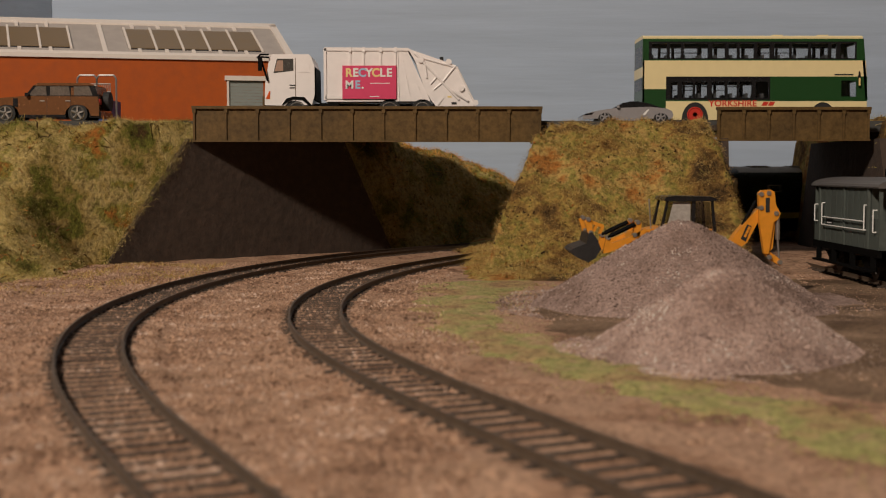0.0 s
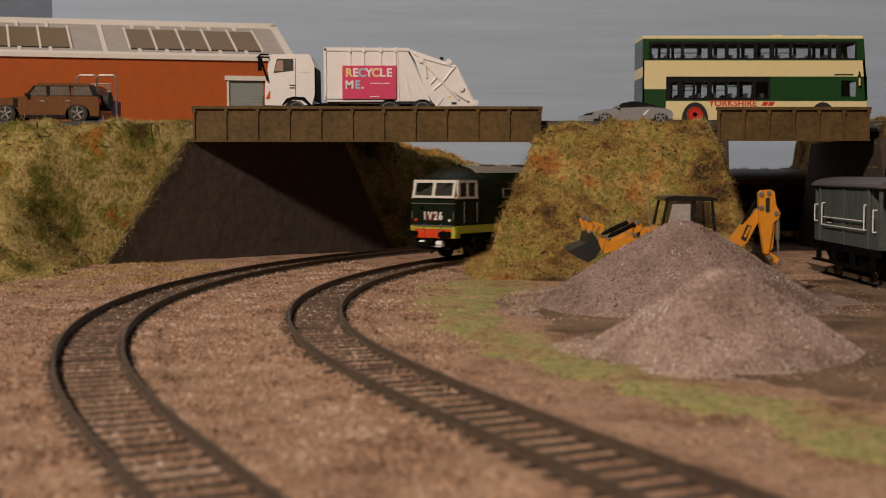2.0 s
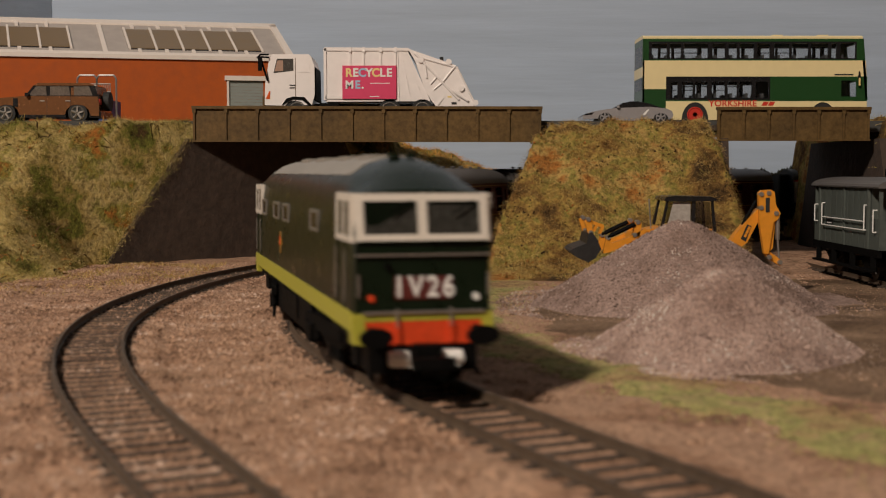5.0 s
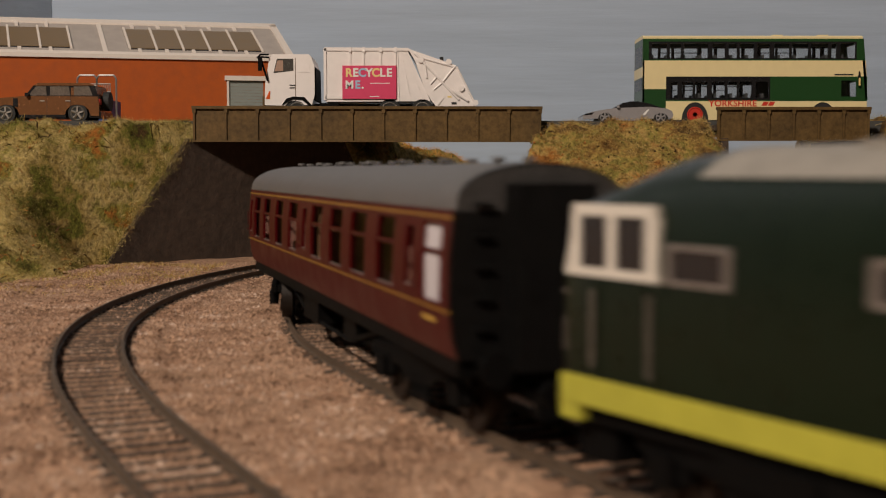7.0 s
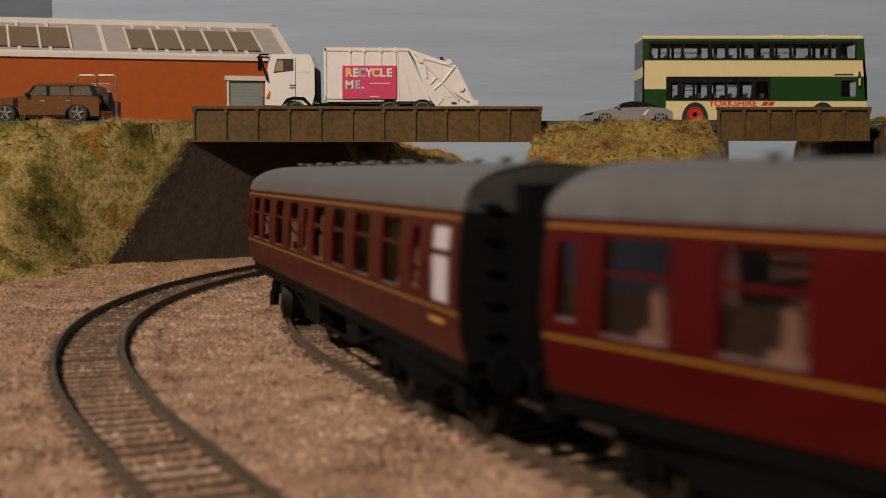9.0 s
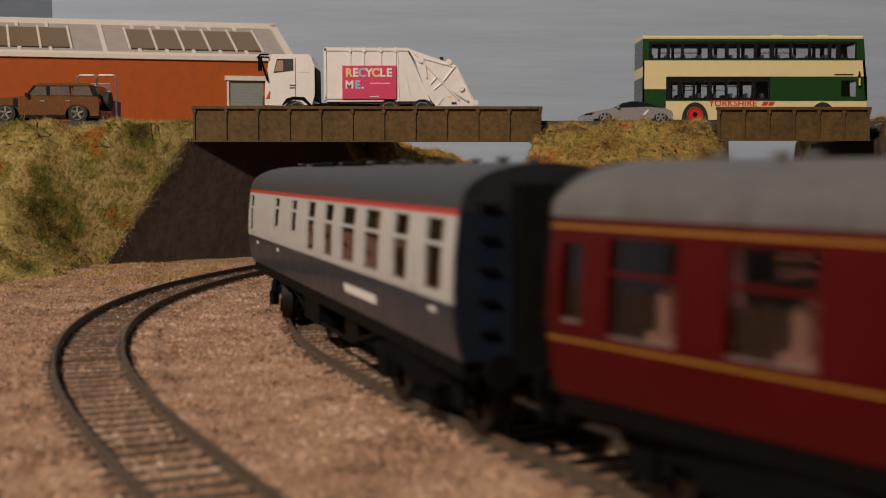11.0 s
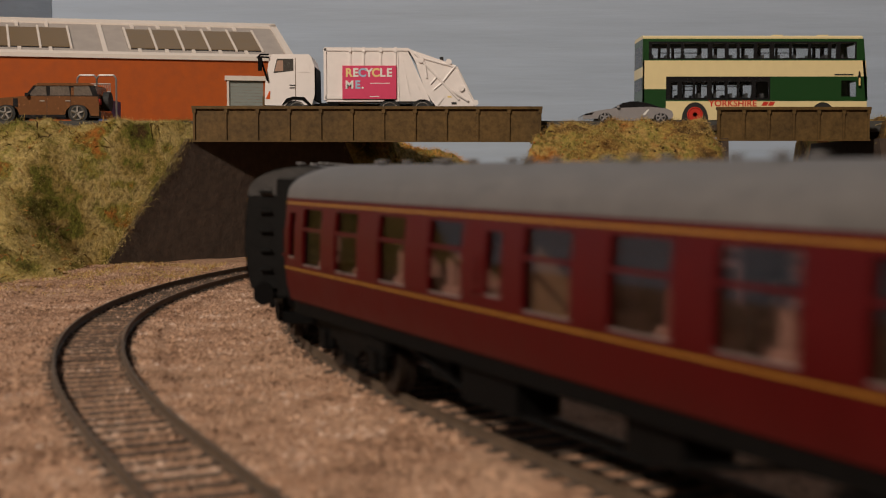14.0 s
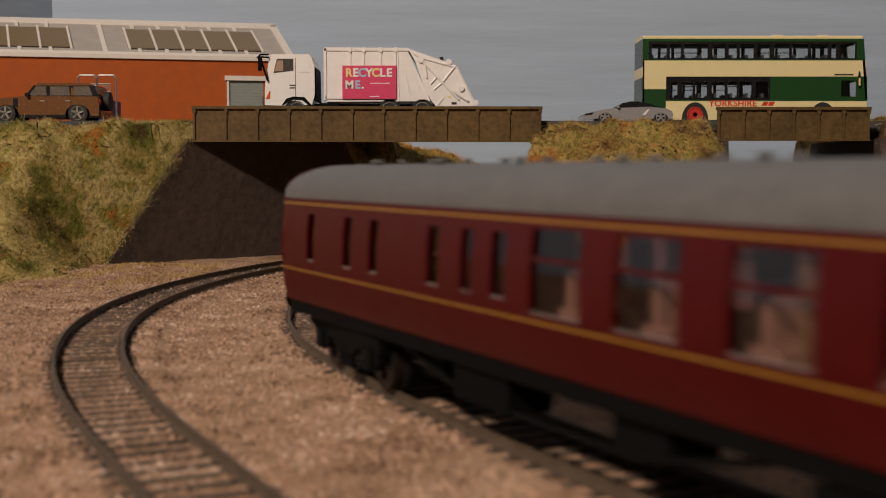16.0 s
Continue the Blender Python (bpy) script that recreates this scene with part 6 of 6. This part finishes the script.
# ---- loose cover: crumbs, foam, grass fibres ----
def surface_normal(fn, x, y, e=1.0):
    gx = (fn(x + e, y) - fn(x - e, y)) / (2 * e)
    gy = (fn(x, y + e) - fn(x, y - e)) / (2 * e)
    n = np.stack([-gx, -gy, np.ones_like(gx)], 1)
    return n / np.linalg.norm(n, axis=1, keepdims=True)


def crumbs(name, x, y, z, size, mat, label, category, squash=0.8):
    """Many small uneven grains, each a crooked five-sided lump, as one object."""
    n = len(x)
    base = np.array([(1, 0, 0), (-0.5, 0.87, 0), (-0.5, -0.87, 0), (0, 0, 1), (0.1, 0, -0.8)])
    v = base[None] * (0.6 + 0.8 * np.random.rand(n, 5, 1))
    a = np.random.rand(n) * 6.283
    c, s = np.cos(a)[:, None], np.sin(a)[:, None]
    vx, vy = v[:, :, 0] * c - v[:, :, 1] * s, v[:, :, 0] * s + v[:, :, 1] * c
    pts = np.stack([vx, vy, v[:, :, 2] * squash], 2) * size[:, None, None] + np.stack([x, y, z], 1)[:, None]
    f = np.array([(0, 1, 3), (1, 2, 3), (2, 0, 3), (1, 0, 4), (2, 1, 4), (0, 2, 4)])
    faces = (f[None] + (np.arange(n) * 5)[:, None, None]).reshape(-1, 3)
    ob = arrays(name, pts.reshape(-1, 3), faces, mat)
    return tagged(ob, label, category, kind="stuff")


def fibres(name, x, y, z, normal, length, width, mat, label, lean=0.55):
    """Static grass: bent tapering fibres, each two short segments."""
    n = len(x)
    d = normal + lean * np.random.randn(n, 3)
    d /= np.linalg.norm(d, axis=1, keepdims=True)
    side = np.cross(d, np.random.randn(n, 3))
    side /= np.linalg.norm(side, axis=1, keepdims=True) + 1e-9
    root = np.stack([x, y, z], 1)
    L = length[:, None]
    droop = np.stack([0.25 * np.random.randn(n), 0.25 * np.random.randn(n), -0.35 - 0.3 * np.random.rand(n)], 1)
    mid = root + d * L * 0.55
    tip = mid + (d + droop) * L * 0.5
    w = side * width[:, None] * 0.5
    pts = np.stack([root - w, root + w, mid + w * 0.85, mid - w * 0.85, tip], 1)
    q = (np.array([(0, 1, 2), (0, 2, 3), (3, 2, 4)])[None] + (np.arange(n) * 5)[:, None, None]).reshape(-1, 3)
    ob = arrays(name, pts.reshape(-1, 3), q, mat)
    return tagged(ob, label, "grass", kind="stuff")


def spread(n, x0, x1, y0, y1):
    return x0 + (x1 - x0) * np.random.rand(n), y0 + (y1 - y0) * np.random.rand(n)


def clad(fn, box4, n_fibre, n_foam, label, mat, floor=-1.0, length=(2.2, 6.0), thick=0.11, lean=0.55):
    x, y = spread(n_fibre, *box4)
    z = fn(x, y)
    clump = wavy(x, y, 11, 7) + 0.5 * np.random.randn(len(x))
    ok = (z > floor) & (clump > -0.35)
    nrm = surface_normal(fn, x, y)
    ok &= nrm[:, 2] > 0.12
    x, y, z, nrm = x[ok], y[ok], z[ok], nrm[ok]
    ln = length[0] + (length[1] - length[0]) * np.random.rand(len(x)) ** 1.5
    fibres("static_grass", x, y, z - 0.3, nrm, ln, thick * (1 + np.random.rand(len(x))), mat, label, lean)
    x, y = spread(n_foam, *box4)
    z = fn(x, y)
    ok = (z > floor) & (wavy(x, y, 13, 3) + 0.6 * np.random.randn(len(x)) > 0.1) & (surface_normal(fn, x, y)[:, 2] > 0.12)
    x, y, z = x[ok], y[ok], z[ok]
    crumbs("scatter_foam", x, y, z + 0.2, 0.25 + 0.65 * np.random.rand(len(x)) ** 2, M_FOAM, "brown and russet scatter foam on the bank", "scatter", 1.0)


clad(left_bank_z, (-262, -128, 480, 690), 260000, 5000, "straw and green static grass on the embankment", M_GRASS, -2.5, (1.4, 4.4), 0.055, 1.1)
clad(left_bank_z, (-75, 170, 715, 960), 60000, 12000, "russet and olive static grass on the far bank", M_GRASS_FAR)
clad(mid_bank_z, (5, 180, 522, 730), 210000, 9000, "straw and brown static grass on the mound", M_GRASS_MOUND, -2.5, (1.4, 4.6), 0.055, 0.9)
clad(right_bank_z, (214, 330, 560, 720), 9000, 2000, "straw static grass on the embankment", M_GRASS)


def verge_x(y):
    return np.interp(y, [190, 215, 240, 264, 302, 350, 408, 470, 520], [92, 78, 68, 51, 31, 14, 6, 8, 20])


def verge_half(y):
    return np.interp(y, [190, 264, 302, 408, 470, 520], [22, 17, 14, 15, 20, 26])


def clear_of_rails(x, y, gap):
    return (line_gap(TRACK_B, x, y, -100, 900) > gap) & (line_gap(TRACK_A, x, y, -100, 900) > gap)


x, y = spread(110000, -10, 130, 180, 525)
off = np.abs(x - verge_x(y)) / verge_half(y)
ok = (off + 0.35 * np.random.randn(len(x)) + 0.45 * wavy(x, y, 14, 5) < 0.75) & clear_of_rails(x, y, 15)
x, y = x[ok], y[ok]
up = np.tile([0, 0, 1.0], (len(x), 1))
fibres("static_grass", x, y, ground_z(x, y) - 0.2, up, 0.5 + 1.2 * np.random.rand(len(x)), 0.12 + 0.12 * np.random.rand(len(x)), M_VERGE, "low green and straw grass along the track", 0.8)
x, y = spread(26000, -290, -110, 440, 640)
z = ground_z(x, y)
ok = (left_bank_z(x, y) < -2) & (y > 470 + 0.6 * (x + 200) + 25 * np.random.randn(len(x))) & clear_of_rails(x, y, 17) & (wavy(x, y, 16, 1) > -0.1) & (x < -112)
x, y, z = x[ok], y[ok], z[ok]
fibres("static_grass", x, y, z - 0.2, np.tile([0, 0, 1.0], (len(x), 1)), 1.0 + 2.2 * np.random.rand(len(x)), 0.14 + 0.12 * np.random.rand(len(x)), M_GRASS_MOUND, "sparse weeds at the foot of the embankment", 0.8)

def patch(name, mat, inside, lift, label, x0, x1, y0, y1):
    ob = sheet(name, np.arange(x0, x1, 1.5), np.arange(y0, y1, 1.5), lambda x, y: ground_z(x, y) + lift * smooth01(inside(x, y) * 2.5) - 0.15, mat, lambda x, y, z: inside(x, y) > 0)
    return tagged(ob, label, "ground", kind="structure")


patch("verge", M_VERGEBED, lambda x, y: (0.85 - np.abs(x - verge_x(y)) / verge_half(y) - 0.4 * wavy(x, y, 14, 5) - 0.2 * wavy(x, y, 4, 2)) * clear_of_rails(x, y, 14), 0.7, "low green and straw turf along the track", -20, 140, 180, 530)
patch("yard_earth", M_EARTH, lambda x, y: smooth01((x - verge_x(y) - verge_half(y) * 1.2) / 14) * np.where(y > 240, 1.0, 0) - 0.35 - 0.35 * wavy(x, y, 17, 4) - 0.25 * wavy(x, y, 5, 7), 0.5, "dark earth of the yard under the heaps", 10, 200, 230, 600)

# dark foam added far behind the second bridge, in place of the shade there
x, y = spread(9000, 130, 460, 905, 960)
crumbs("hedge", x, y, -4 + (46 + 6 * wavy(x, y, 20, 3)) * np.random.rand(len(x)) ** 0.7 * np.clip((x - 120) / 40, 0, 1), 2.0 + 2.5 * np.random.rand(len(x)), M_DARKFILL, "dark foam foliage added in place of shade far behind the bridge", "hedge", 1.0)

# ballast and yard grains, only where the ground is bare
x, y = spread(120000, -1, 1, 120, 640)
x = x * (0.39 * y + 12)
ok = (mid_bank_z(x, y) < -3.9) | (x < 4)
ok &= ~((x > 190) & (y > 560)) & (wall_side(x, y)[0] < 0) | (x > -150) & (y < 560)
x, y = x[ok], y[ok]
z = ground_z(x, y)
size = 0.2 + 0.62 * np.random.rand(len(x)) ** 4
crumbs("ballast_grains", x, y, z + 0.05, size, M_CRUMB, "loose brown ballast grains between the tracks", "ballast")
for (cx, cy, top, rad, base, seed) in PILES:
    a, r = np.random.rand(15000) * 6.283, rad * 1.2 * np.sqrt(np.random.rand(15000))
    x, y = cx + r * np.cos(a), cy + r * np.sin(a)
    z = np.maximum(pile_z(x, y, cx, cy, top, rad, base, seed), ground_z(x, y))
    crumbs("aggregate_grains", x, y, z + 0.05, 0.2 + 0.38 * np.random.rand(len(x)) ** 2, M_PILE_CRUMB_DARK if cy > 400 else M_PILE_CRUMB, "grey-pink aggregate grains on the heap", "gravel")
# grass that hangs over the slanting ends of the first abutment
for (ax, ay, az), (bx, by, bz) in (((-174, 627, -4), (-136, 660, 62)), ((-29, 754, -4), (-57, 729, 62))):
    t = np.random.rand(2600)
    x, y, z = ax + (bx - ax) * t, ay + (by - ay) * t, az + (bz - az) * t
    x, y, z = x - 1.5 + 2.2 * np.random.randn(len(t)), y + 1.6 * np.random.randn(len(t)), z + 1.0 * np.random.randn(len(t))
    fibres("static_grass", x, y, z, np.tile([0.15, -0.6, 0.75], (len(t), 1)), 1.2 + 3 * np.random.rand(len(t)), 0.1 + 0.1 * np.random.rand(len(t)), M_GRASS, "straw grass hanging over the abutment's end", 0.7)
# twigs and scraps on the banks
x, y = spread(1100, -260, -130, 450, 660)
z = np.maximum(left_bank_z(x, y), ground_z(x, y))
ok = (left_bank_z(x, y) > ground_z(x, y)) & (wavy(x, y, 12, 2) > -0.2)
x, y, z = x[ok], y[ok], z[ok]
fibres("twigs", x, y, z + 0.3, surface_normal(left_bank_z, x, y), 2 + 5 * np.random.rand(len(x)), 0.5 + 0.5 * np.random.rand(len(x)), M_FOAM, "dark twigs and scraps on the embankment", 1.2)
x, y = spread(240, 25, 150, 530, 665)
z = mid_bank_z(x, y)
fibres("twigs", x, y, z + 0.3, surface_normal(mid_bank_z, x, y), 1.5 + 3.5 * np.random.rand(len(x)), 0.4 + 0.5 * np.random.rand(len(x)), M_FOAM, "dark leaf scraps on the mound", 1.2)


# ---- what moves ----
def motions():
    for vehicle, behind, half, bogies, wheels in TRAIN:
        times = [i * 0.25 for i in range(65)]
        made = [(t, *vehicle_pose(t, behind, half)) for t in times]
        walk(vehicle, [(t, m) for t, m, _ in made])
        for k, bogie in enumerate(bogies):
            x = half if k == 0 else -half
            walk(bogie, [(t, at(x, 0, 0, turn[k])) for t, _, turn in made])
        for wheel, x, r in wheels:
            spin = [i / 15 for i in range(241)]
            walk(wheel, [(t, at(x, 0, r, 0, 0, math.degrees((train_s(0) - train_s(t)) / r) % 360)) for t in spin])


motions()
